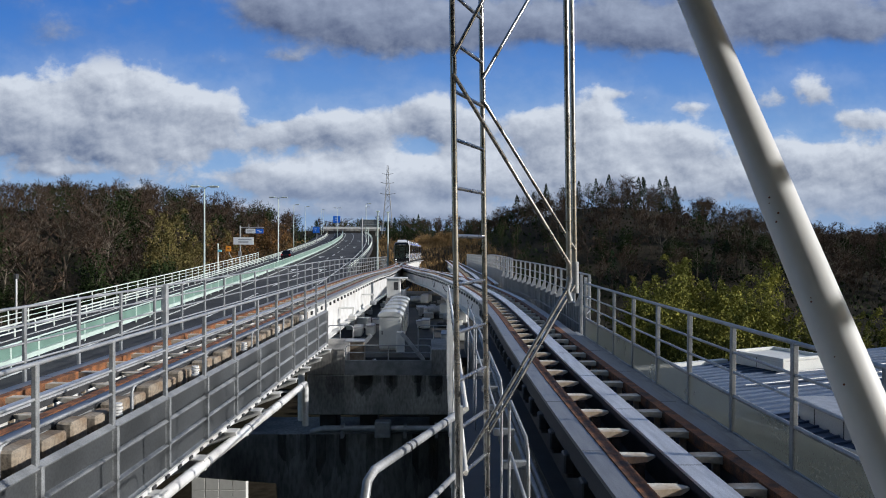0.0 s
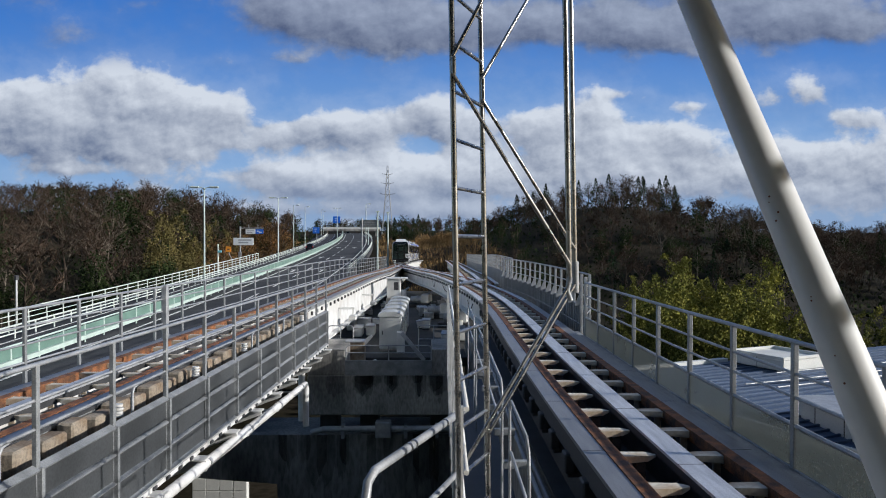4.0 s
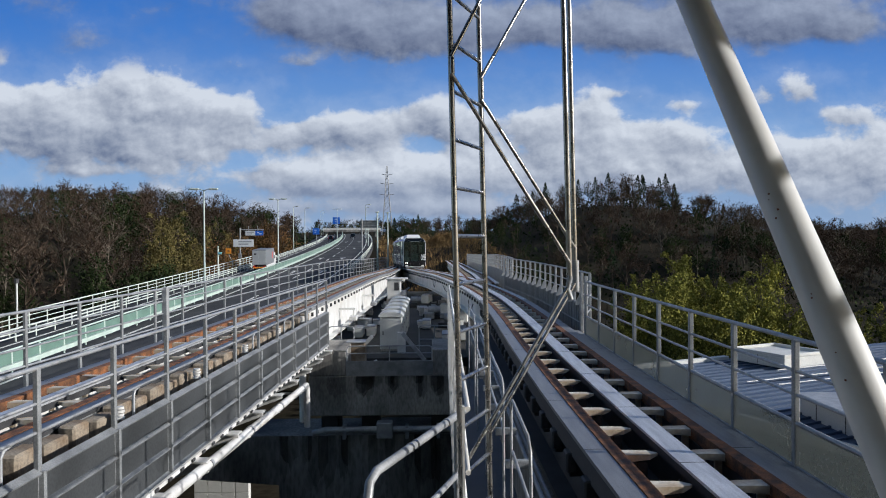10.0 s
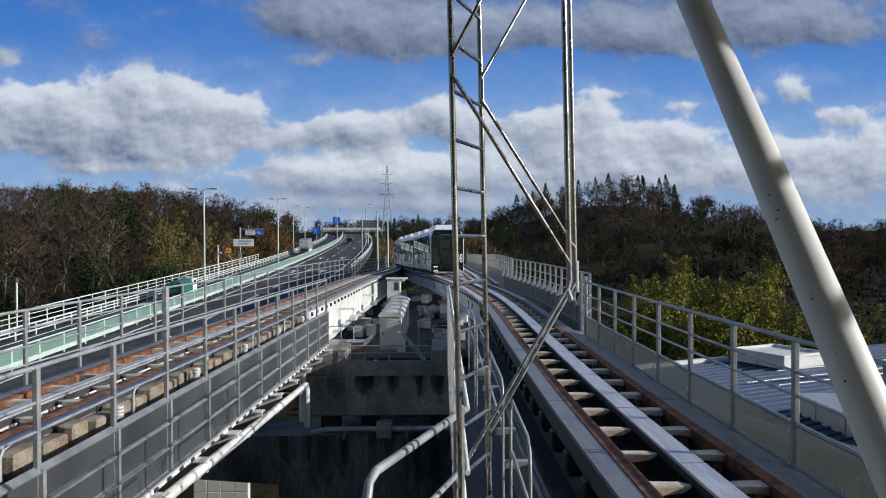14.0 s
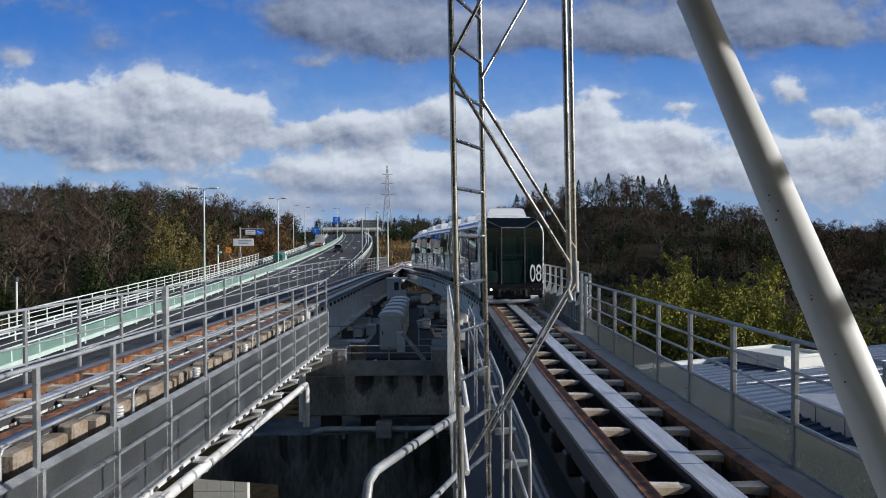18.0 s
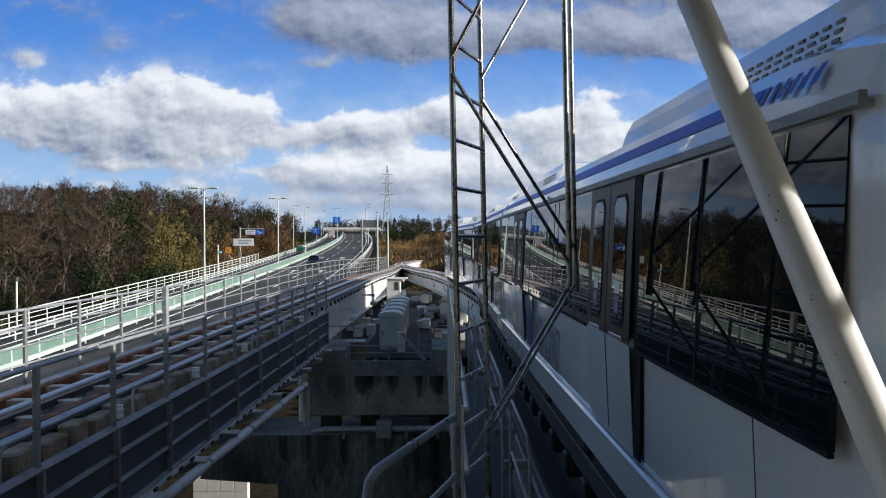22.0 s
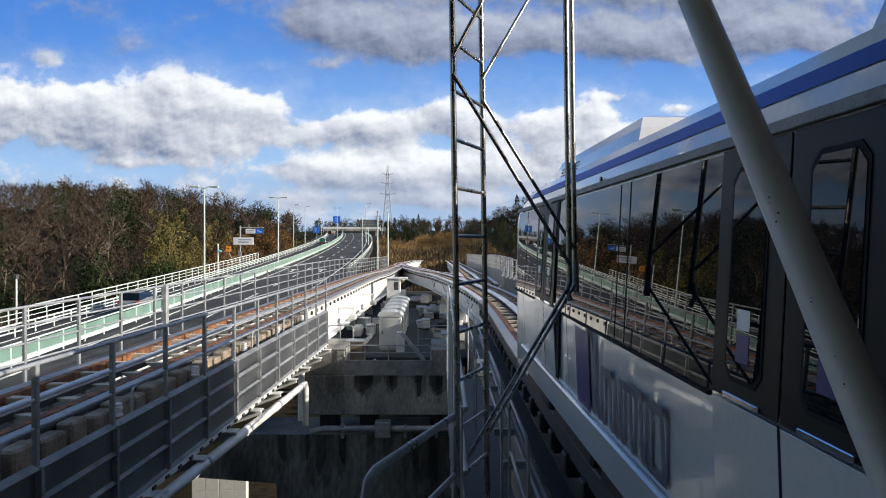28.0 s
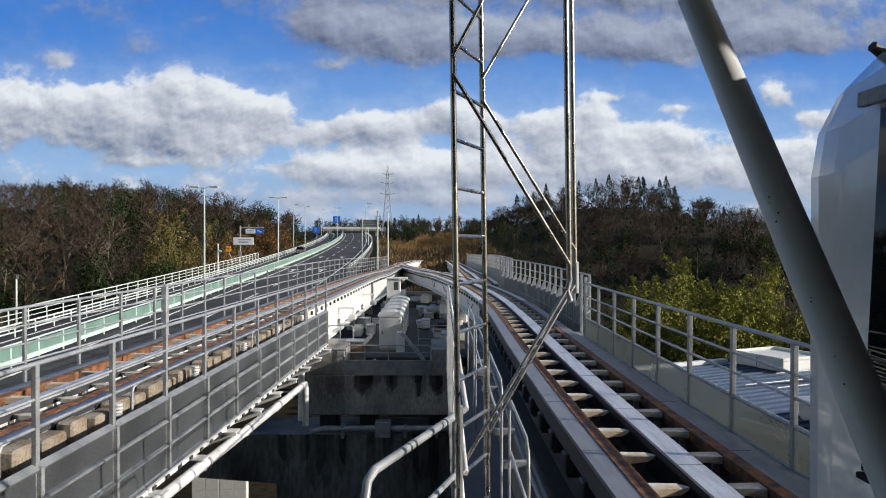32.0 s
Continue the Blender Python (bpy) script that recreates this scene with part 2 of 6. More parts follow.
# ---- materials ----
def material(name, color, rough=.6, metal=0.0, vary=.12, scale=3.0, fine=40.0, bump=.1, tint=None, spots=0.0, coord="Object", stretch=(1, 1, 1)):
    """Noise at two scales on the colour, fine relief and uneven gloss."""
    mt = bpy.data.materials.new(name)
    mt.use_nodes = True
    nt = mt.node_tree
    N, L = nt.nodes, nt.links
    bs = N["Principled BSDF"]
    bs.inputs["Metallic"].default_value = metal
    tc = N.new("ShaderNodeTexCoord")
    mp = N.new("ShaderNodeMapping")
    mp.inputs["Scale"].default_value = stretch
    L.new(tc.outputs[coord], mp.inputs[0])
    big, small = N.new("ShaderNodeTexNoise"), N.new("ShaderNodeTexNoise")
    for node, sc, dt in ((big, scale, 5), (small, fine, 3)):
        node.inputs["Scale"].default_value, node.inputs["Detail"].default_value = sc, dt
        L.new(mp.outputs[0], node.inputs["Vector"])
    c = Vector(color)
    other = Vector(tint) if tint else c * (1 - vary * 2.2)
    r1 = N.new("ShaderNodeValToRGB")
    r1.color_ramp.elements[0].position, r1.color_ramp.elements[1].position = .36, .64
    r1.color_ramp.elements[0].color, r1.color_ramp.elements[1].color = (*other, 1), (*(c * (1 + vary * .4)), 1)
    L.new(big.outputs["Fac"], r1.inputs[0])
    mx = N.new("ShaderNodeMixRGB")
    mx.blend_type = "MULTIPLY"
    mx.inputs[0].default_value = 1
    r2 = N.new("ShaderNodeValToRGB")
    lo = max(0, 1 - vary * 1.6 - spots)
    r2.color_ramp.elements[0].position, r2.color_ramp.elements[1].position = .35, .6
    r2.color_ramp.elements[0].color, r2.color_ramp.elements[1].color = (lo, lo, lo, 1), (1, 1, 1, 1)
    L.new(small.outputs["Fac"], r2.inputs[0])
    L.new(r1.outputs[0], mx.inputs[1])
    L.new(r2.outputs[0], mx.inputs[2])
    info = N.new("ShaderNodeObjectInfo")
    hs = N.new("ShaderNodeHueSaturation")
    mr = N.new("ShaderNodeMapRange")
    mr.inputs[3].default_value, mr.inputs[4].default_value = 1 - vary * .6, 1 + vary * .6
    L.new(info.outputs["Random"], mr.inputs[0])
    L.new(mr.outputs[0], hs.inputs["Value"])
    L.new(mx.outputs[0], hs.inputs["Color"])
    L.new(hs.outputs[0], bs.inputs["Base Color"])
    rr = N.new("ShaderNodeMapRange")
    rr.inputs[3].default_value, rr.inputs[4].default_value = max(.02, rough - .12), min(1, rough + .12)
    L.new(big.outputs["Fac"], rr.inputs[0])
    L.new(rr.outputs[0], bs.inputs["Roughness"])
    if bump:
        bp = N.new("ShaderNodeBump")
        bp.inputs["Strength"].default_value, bp.inputs["Distance"].default_value = bump, .02
        L.new(small.outputs["Fac"], bp.inputs["Height"])
        L.new(bp.outputs[0], bs.inputs["Normal"])
    return mt


def plain(name, color, rough=.5, metal=0.0, emit=0.0, alpha=1.0, trans=0.0, coat=0.0):
    mt = bpy.data.materials.new(name)
    mt.use_nodes = True
    bs = mt.node_tree.nodes["Principled BSDF"]
    bs.inputs["Base Color"].default_value = (*color, 1)
    bs.inputs["Roughness"].default_value, bs.inputs["Metallic"].default_value = rough, metal
    bs.inputs["Alpha"].default_value, bs.inputs["Transmission Weight"].default_value = alpha, trans
    bs.inputs["Coat Weight"].default_value = coat
    if emit:
        bs.inputs["Emission Color"].default_value = (*color, 1)
        bs.inputs["Emission Strength"].default_value = emit
    return mt


def matt(mt, level=.06):
    """Takes the gloss off a dull surface."""
    mt.node_tree.nodes["Principled BSDF"].inputs["Specular IOR Level"].default_value = level
    return mt


GALV = material("galvanised_steel", (.4, .41, .42), .42, .2, .13, 4, 60, .06)
GALV_DULL = material("dull_galvanised_steel", (.3, .31, .315), .55, .1, .15, 3, 50, .06)
STAINLESS = material("stainless_tube", (.4, .385, .36), .28, .9, .12, 9, 120, .02)
WHITE_STEEL = material("white_painted_steel", (.78, .78, .76), .45, 0, .07, 1.2, 30, .04, tint=(.62, .6, .56))
PIPE_WHITE = material("off_white_pipe_paint", (.66, .66, .64), .42, 0, .025, 2, 20, 0)
ALU = material("worn_aluminium_plate", (.66, .67, .69), .36, .4, .12, 2, 45, .05, stretch=(6, .6, 1))
RUST = material("rusty_rail_steel", (.34, .135, .05), .8, .1, .3, 5, 60, .25, tint=(.09, .045, .025))
SLEEPER = material("rust_stained_white_sleeper", (.7, .68, .6), .6, 0, .1, 2.2, 25, .08, tint=(.42, .29, .16))
DARK_STEEL = material("dark_steel", (.06, .06, .063), .65, 0, .2, 3, 40, .1)
CONCRETE = material("stained_concrete", (.42, .4, .365), .85, 0, .22, .5, 14, .25, tint=(.15, .142, .128), stretch=(1, 1, .35))
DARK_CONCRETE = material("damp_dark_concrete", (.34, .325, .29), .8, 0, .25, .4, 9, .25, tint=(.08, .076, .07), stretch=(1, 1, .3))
BLOCK = material("weathered_concrete_block", (.33, .28, .215), .85, 0, .2, 2, 25, .3, tint=(.22, .15, .09))
PANEL = material("grey_parapet_panel", (.2, .21, .215), .4, .75, .1, .9, 30, .03)
PANEL_LIGHT = material("pale_grey_ribbed_panel", (.27, .28, .29), .45, .1, .14, .9, 30, .04)
FROST = material("frosted_parapet_panel", (.19, .21, .2), .3, 0, .08, 1.5, 30, .03)


def see_through(mt, glow, clear):
    """Lets light pass: a share scattered through, a share straight."""
    N, L = mt.node_tree.nodes, mt.node_tree.links
    tr, cl, m1, m2 = N.new("ShaderNodeBsdfTranslucent"), N.new("ShaderNodeBsdfTransparent"), N.new("ShaderNodeMixShader"), N.new("ShaderNodeMixShader")
    tr.inputs[0].default_value = (.1, .112, .1, 1)
    m1.inputs[0].default_value, m2.inputs[0].default_value = glow, clear
    L.new(N["Principled BSDF"].outputs[0], m1.inputs[1]), L.new(tr.outputs[0], m1.inputs[2])
    L.new(m1.outputs[0], m2.inputs[1]), L.new(cl.outputs[0], m2.inputs[2])
    L.new(m2.outputs[0], N["Material Output"].inputs[0])


see_through(FROST, .35, .38)
PLATE = material("weathered_grey_rail_plate", (.3, .3, .3), .38, .35, .14, 2, 45, .05, stretch=(6, .6, 1))
# far rail plates: white glare of the low sun put into the colour
PLATE_GLARE = material("sun_glare_worn_rail_plate", (.78, .79, .8), .45, 0, .14, 2, 45, .05, stretch=(6, .6, 1))
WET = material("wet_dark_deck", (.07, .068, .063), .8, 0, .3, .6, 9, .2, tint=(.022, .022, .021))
ASPHALT = material("asphalt", (.085, .086, .088), .9, 0, .18, .25, 60, .25, tint=(.05, .05, .052))
ASPHALT.node_tree.nodes["Principled BSDF"].inputs["Specular IOR Level"].default_value = .12
LANE = material("road_paint", (.75, .75, .72), .7, 0, .12, 2, 30, .05)
GREEN_RAIL = material("pale_green_paint", (.56, .67, .6), .5, 0, .06, 1.5, 30, .03)
GREEN_PANEL = material("green_glare_panel", (.17, .28, .23), .4, 0, .08, 1, 30, .03)
CREAM_RAIL = material("pale_cream_rail_paint", (.72, .77, .70), .5, 0, .06, 1.5, 30, .03)
CAR_WHITE = material("white_train_paint", (.7, .71, .73), .16, 0, .03, .5, 20, .01)
CAR_WHITE.node_tree.nodes["Principled BSDF"].inputs["Coat Weight"].default_value = .7
# soil colour darkened to carry the shadow under the trees
SOIL = matt(material("tree_shade_leafy_soil", (.036, .03, .021), .95, 0, .3, .08, 2, .4, tint=(.02, .02, .012)))
BARK = matt(material("grey_brown_bark", (.2, .17, .135), .9, 0, .25, 1, 12, .3))


# ---- guideways ----
def guideway(name, label, line, y0, y1, fine_to, depth=1.9, web=WHITE_STEEL, clamp=GALV_DULL, first=.5, plate=None):
    """Twin-rail maglev guideway: two aluminium-topped rails with rusty inner edges, cross ties, a centre plate and a box girder."""
    g = thing(name, label, "guideway", kind="structure")
    ys = steps(y0, y1, 2.0)
    for k in (-1, 1):
        w = sorted((k * .6, k * .66))
        part("girder_web", Mesh().sweep(((w[0], -.16), (w[1], -.16), (w[1], -depth), (w[0], -depth)), line.path(ys)), web, g, "painted girder web")
        w = sorted((k * .5, k * .95))
        part("girder_flange", Mesh().sweep(((w[0], -depth), (w[1], -depth), (w[1], -depth - .07), (w[0], -depth - .07)), line.path(ys)), web, g)
    part("girder_floor", Mesh().sweep(((-.59, -1.1), (.59, -1.1), (.59, -1.2), (-.59, -1.2)), line.path(ys)), DARK_STEEL, g)
    for s in (-1, 1):
        pr = sorted((s * .744, s * 1.0))
        part("rail_plate", Mesh().sweep(((pr[0], -.05), (pr[1], -.05), (pr[1], 0), (pr[0], 0)), line.path(ys)), plate or PLATE, g, "rail top plate, weathered grey, far ones brightened as by sun")
        e = sorted((s * .585, s * .74))
        part("rail_edge", Mesh().sweep(((e[0], -.14), (e[1], -.14), (e[1], .012), (e[0], .012)), line.path(ys)), RUST, g, "rusty inner rail edge")
        w = sorted((s * .745, s * .97))
        low = -.34 if web is DARK_STEEL else -.15
        part("rail_web", Mesh().sweep(((w[0], low), (w[1], low), (w[1], -.052), (w[0], -.052)), line.path(ys)), DARK_STEEL if web is DARK_STEEL else GALV_DULL, g)
    part("centre_plate", Mesh().sweep(((-.11, .015), (.17, .015), (.17, .05), (-.11, .05)), line.path(ys)), ALU, g, "bright centre cover plate")
    part("centre_rib", Mesh().sweep(((-.08, -.1), (.14, -.1), (.14, .014), (-.08, .014)), line.path(ys)), DARK_STEEL, g)
    tie = Mesh()
    for k in (-1, 1):
        # tapering arm with a web below
        vs = [(k * .584, e * .1, z) for e in (-1, 1) for z in (-.1, -.012)] + [(k * .28, e * .085, z) for e in (-1, 1) for z in (-.075, -.012)] + [(k * .17, e * .02, z) for e in (-1, 1) for z in (-.045, -.02)]
        tie.add(vs, [(0, 1, 3, 2), (8, 9, 11, 10)] + [f for o in (0, 4) for f in ((o, o + 1, o + 5, o + 4), (o + 2, o + 3, o + 7, o + 6), (o + 1, o + 3, o + 7, o + 5), (o, o + 2, o + 6, o + 4))])
        tie.box(*sorted((k * .5, k * .584)), -.02, .02, -.42, -.101)
    tie_mesh = tie.mesh("cross_tie", SLEEPER)
    hanger = Mesh()
    for k in (-1, 1):
        hanger.box(*sorted((k * .3, k * .42)), -.07, .07, -.3, -.105, .01)
        hanger.tube([(k * .55, .05, -.35), (k * .1, .5, -.14)], .018, 4)
    hanger_mesh = hanger.mesh("tie_hanger", DARK_STEEL)
    bracket = Mesh()
    for s in (-1, 1):
        if web is not DARK_STEEL:
            bracket.box(*sorted((s * .662, s * .74)), -.075, .075, -.5, -.35, .015)
            bracket.box(*sorted((s * .662, s * .8)), -.02, .02, -.25, -.152, .008)
            continue
        bracket.box(*sorted((s * .62, s * 1.0)), -.08, .08, -.62, -.342, .015)
        bracket.box(*sorted((s * .9, s * 1.04)), -.12, .12, -.56, -.3, .02)
    bracket_mesh = bracket.mesh("rail_bracket", clamp)
    y = y0 + first
    while y < min(y1, fine_to):
        part("cross_tie", tie_mesh, None, g, at=line.stand(y))
        if y < 26 and line is RIGHT:
            part("tie_hanger", hanger_mesh, None, g, at=line.stand(y))
        part("rail_bracket", bracket_mesh, None, g, at=line.stand(y))
        y += 1.087
    seam = Mesh().box(-.111, .171, -.006, .006, .046, .052).mesh("plate_joint", DARK_STEEL)
    seam2 = Mesh().box(-.127, .127, -.005, .005, -.004, .002).mesh("plate_joint", DARK_STEEL)
    y = y0 + .9
    while y < min(y1, 34):
        part("plate_joint", seam, None, g, at=line.stand(y))
        for s in (-.87, .87):
            part("plate_joint", seam2, None, g, at=line.stand(y + .7, s))
        y += 2.6
    return g


guideway("guideway_main", "elevated maglev guideway with aluminium rails and rusty edges", RIGHT, -66, 30, 30, 1.3, DARK_STEEL, DARK_STEEL, .38)
guideway("guideway_crossover", "curving crossover guideway on a white girder", RIGHT, 30.004, 175, 84, 1.15, WHITE_STEEL, DARK_STEEL, plate=PLATE_GLARE)
guideway("guideway_side", "second elevated maglev guideway beside the highway", LEFT, -38, 103, 80, 1.75, WHITE_STEEL, DARK_STEEL)
guideway("guideway_outer", "far maglev guideway leading straight on", OUTER, 42, 170, 80, 1.15, WHITE_STEEL, DARK_STEEL, plate=PLATE_GLARE)


# ---- parapet fences ----
def fence(name, label, line, off, y0, y1, gap, top, rails, posts=(.0, 0), panels=(), panel_mat=None, post_mat=GALV_DULL, width=.08):
    """Posts, round rails and panels, each a part."""
    f = thing(name, label, "fence", kind="structure")
    n = max(1, round((y1 - y0) / gap))
    ys = [y0 + (y1 - y0) * i / n for i in range(n + 1)]
    post = Mesh().box(-.03, .03, -width / 2, width / 2, posts[0], top, .008).mesh("post", post_mat)
    for y in ys:
        part("post", post, None, f, at=line.stand(y, off))
    fine = steps(y0, y1, min(gap, 2))
    for z, r in rails:
        part("rail", Mesh().tube([line.point(y, off, z) for y in fine], r, 6), post_mat if post_mat not in (GALV_DULL,) else GALV, f)
    for a, b in zip(ys[:-1], ys[1:]):
        for z0, z1 in panels:
            sh = Mesh().sweep(((-.015, z0), (.015, z0), (.015, z1), (-.015, z1)), line.path((a + .04, b - .04), off))
            part("panel", sh, panel_mat, f)
    return f


fence("parapet_side", "grey steel parapet with panels and handrails on the second guideway", LEFT, 1.9, -5.94, 25.2, 1.73, 1.12,
      ((1.12, .028), (.74, .02), (.43, .02)), (-1.12, 0), ((-.315, -.015), (-.7, -.37), (-1.08, -.75)), PANEL, width=.07)
fence("parapet_side_back", "grey steel handrail fence beyond the second guideway", LEFT, -1.9, -4, 100, 2.0, 1.15,
      ((1.15, .03), (.8, .022), (.45, .022), (.1, .022)), (-.5, 0))
fence("parapet_main", "galvanised handrail fence with frosted panels beside the guideway", RIGHT, 1.22, -1.79, 19.08, 1.605, 1.35,
      ((1.35, .03), (1.0, .02), (.74, .02), (.43, .026), (-.05, .02)), (-.25, 0), ((-.03, .405),), FROST)
fence("parapet_main_far", "tall grey panelled parapet with closely set posts", RIGHT, 1.6, 20.5, 40, 1.2, 1.5,
      ((1.5, .03), (1.15, .02), (.85, .02)), (-.6, 0), ((-.6, .55),), PANEL_LIGHT, GALV, .13)
fence("parapet_outer", "tall grey panelled parapet with closely set posts", OUTER, 1.6, 40, 110, 1.2, 1.5,
      ((1.5, .03), (1.15, .02), (.85, .02)), (-.6, 0), ((-.6, .55),), PANEL_LIGHT, GALV, .13)


tall = bpy.data.objects["parapet_main_far"]
rib_mesh = Mesh().box(-.045, -.016, -.03, .03, -.58, .54, .006).mesh("rib", PANEL_LIGHT)
gusset_mesh = Mesh().add([(x, y, z) for y in (-.02, .02) for x, z in ((-.03, .5), (-.03, .95), (-.2, .55), (-.2, .5))], [(0, 1, 2, 3), (7, 6, 5, 4), (0, 1, 5, 4), (1, 2, 6, 5), (2, 3, 7, 6), (3, 0, 4, 7)]).mesh("gusset", GALV)
for k in range(64):
    part("rib", rib_mesh, None, tall, at=RIGHT.stand(20.65 + .3 * k, 1.6))
for k in range(17):
    part("gusset", gusset_mesh, None, tall, at=RIGHT.stand(20.5 + 1.2 * k, 1.6))
for z, o, r in ((-.05, -.03, .025), (.52, -.05, .035)):
    part("strip", Mesh().tube([RIGHT.point(y, 1.6 + o, z) for y in steps(20.5, 40, 1.5)], r, 6), GALV_DULL, tall)
gutter = thing("gutter_plate", "grey steel cover plate between rail and fence", "cover plate", kind="structure")
part("plate", Mesh().sweep(((1.03, -.1), (1.19, -.1), (1.19, -.05), (1.03, -.05)), RIGHT.path(steps(-2, 20, 2))), GALV_DULL, gutter)


# ---- highway ----
ys = steps(-50, 430, 6)
road = thing("road", "dark asphalt highway climbing to a crest", "road", kind="structure")
part("carriageway", Mesh().sweep(((-11, -1.9), (10.4, -.9), (10.4, 0), (0, 0), (-11, -.99)), [(p, s) for p, s in ROAD.path(ys)]), ASPHALT, road)
marks = Mesh()


def stripe(off, along):
    k = .09 * min(off, 0)
    marks.sweep(((off - .08, .004 + k), (off + .08, .004 + k), (off + .08, .02 + k), (off - .08, .02 + k)), ROAD.path(along))


for off, a, b in ((-3.4, 6, 4), (4.0, 6, 4)):
    for y in np.arange(-20, 380, 12):
        stripe(off, (float(y), float(y) + 5))
for off in (-.7, .9, -6.3, 8.4):
    stripe(off, ys)
for y in (96, 128, 170, 215):
    for off in (2.4, 6.2):
        p, s = ROAD.path((y, y + 1))[0]
        marks.sweep(((off - .12, .004), (off + .12, .004), (off + .12, .02), (off - .12, .02)), ROAD.path((y, y + 3.2)))
        marks.sweep(((off - .5, .021), (off + .5, .021), (off + .5, .03), (off - .5, .03)), ROAD.path((y + 3.2, y + 4.2)))
part("lane_marking", marks, LANE, road, "white painted lane lines")
fence("median_barrier", "pale green median barrier with glare panels", ROAD, 0, 10, 330, 2.5, 1.1, ((1.1, .05),), (0, 0), ((.45, 1.0),), GREEN_PANEL, GREEN_RAIL, .12)
part("beam", Mesh().sweep(((-.1, .18), (.1, .18), (.1, .42), (-.1, .42)), ROAD.path(steps(10, 330, 6))), GREEN_RAIL, bpy.data.objects["median_barrier"])
fence("road_rail", "pale guard rail along the highway edge", ROAD, -6.8, 10, 330, 2.5, .85, ((.85, .06), (.6, .05), (.35, .05)), (0, 0), (), None, CREAM_RAIL, .12)
fence("road_rail_near", "pale guard rail between highway and guideway", ROAD, 10.1, 96, 330, 2.5, .85, ((.85, .06), (.55, .05)), (0, 0), (), None, CREAM_RAIL, .12)
fence("path_rail", "pale railing along the outer footpath", ROAD, -8.6, 10, 130, 2.5, 1.6, ((1.6, .05), (1.25, .03), (.9, .03)), (0, 0), (), None, CREAM_RAIL, .1)


# ---- street lamps, signs and masts along the highway ----
def at_road(y, off, up=0.0):
    p = ROAD.point(y, off)
    return pose(p.x, p.y, p.z + up)


LAMP_PAINT = material("pale_green_lamp_paint", (.55, .63, .58), .5, .1, .06, 1, 30, .02)
LAMP_GLASS = plain("lamp_glass", (.85, .85, .82), .3)


def street_lamp(twin, h, label):
    ob = thing("street_lamp", label, "street lamp", "street lamps of the highway")
    part("pole", Mesh().tube([(0, 0, 0), (0, 0, h * .5), (0, 0, h)], .1, 8, r1=.055), LAMP_PAINT, ob)
    part("base_plate", Mesh().box(-.2, .2, -.2, .2, 0, .05, .01), LAMP_PAINT, ob)
    for s in ((-1, 1) if twin else (1,)):
        part("arm", Mesh().tube([(0, 0, h - .15), (s * .25, 0, h + .03), (s * .5, 0, h + .06)], .035, 6), LAMP_PAINT, ob)
        head = part("lamp_head", Mesh().box(*sorted((s * .45, s * 1.3)), -.16, .16, h, h + .14, .05), LAMP_PAINT, ob)
        part("lens", Mesh().box(*sorted((s * .55, s * 1.25)), -.12, .12, h - .04, h - .001, .015), LAMP_GLASS, head)
    return ob


lamp_a = street_lamp(True, 10, "tall pale green twin-headed street lamp on the median")
lamp_a.matrix_basis = at_road(67, -.45)
copy_thing(lamp_a, at_road(103, -.45))
copy_thing(lamp_a, at_road(222, -.45))
lamp_b = street_lamp(False, 10, "tall pale green street lamp beside the guard rail")
for i, (y, off) in enumerate(((172, -8.0), (200, -8.2), (284, -8.4), (330, -8.6), (250, 8.3), (190, 8.6))):
    if i:
        copy_thing(lamp_b, at_road(y, off, .75))
    else:
        lamp_b.matrix_basis = at_road(y, off, .75)

SIGN_WHITE = plain("sign_white", (.74, .76, .78), .4)
SIGN_BLUE = plain("sign_blue", (.01, .13, .62), .4)
SIGN_PALE = plain("sign_pale_blue", (.3, .45, .8), .4)
SIGN_ORANGE = plain("sign_orange", (.8, .3, .03), .4)
SIGN_BAR = plain("sign_grey_bar", (.35, .37, .4), .5)
SIGN_GREEN = plain("sign_green", (.02, .3, .2), .4)
CYAN = plain("cyan_cabinet", (.2, .55, .65), .4)


def board(parent, x0, x1, z0, z1, face, bars=(), bar=None, y=0.0, name="sign_board", label=""):
    b = part(name, Mesh().box(x0, x1, y - .03, y + .03, z0, z1, .01), face, parent, label)
    for a0, a1, c in bars:
        part("text_bar", Mesh().box(x0 + (x1 - x0) * a0, x0 + (x1 - x0) * a1, y - .045, y - .034, z0 + (z1 - z0) * (c - .09), z0 + (z1 - z0) * (c + .09)), bar, b)
    return b


# roadside gantry with direction boards
g = thing("road_sign", "roadside gantry with white and blue direction boards", "road sign", at=at_road(120, -9.6))
part("post", Mesh().tube([(0, 0, 0), (0, 0, 6.6)], .12, 8), GALV, g)
part("arm", Mesh().tube([(0, 0, 6.3), (3.9, 0, 6.3)], .07, 8), GALV, g)
for x in (1.4, 2.9):
    part("bracket", Mesh().box(x - .05, x + .05, -.05, .05, 5.3, 6.9), GALV, g)
board(g, .9, 2.5, 5.35, 6.1, SIGN_WHITE, ((.12, .85, .68), (.12, .7, .32)), SIGN_BAR, -.1)
board(g, 2.52, 3.8, 5.35, 6.1, SIGN_BLUE, ((.2, .5, .6), (.45, .8, .35)), SIGN_WHITE, -.1)
board(g, -1.1, 2.2, 3.5, 4.7, SIGN_WHITE, ((.25, .9, .7), (.25, .75, .35)), SIGN_BAR, -.1)
part("cabinet", Mesh().box(-.25, .25, -.35, -.13, 1.6, 2.4, .03), GALV_DULL, g)
w = thing("warning_sign", "orange diamond warning sign on a bent grey post", "road sign", at=at_road(112, -9.6))
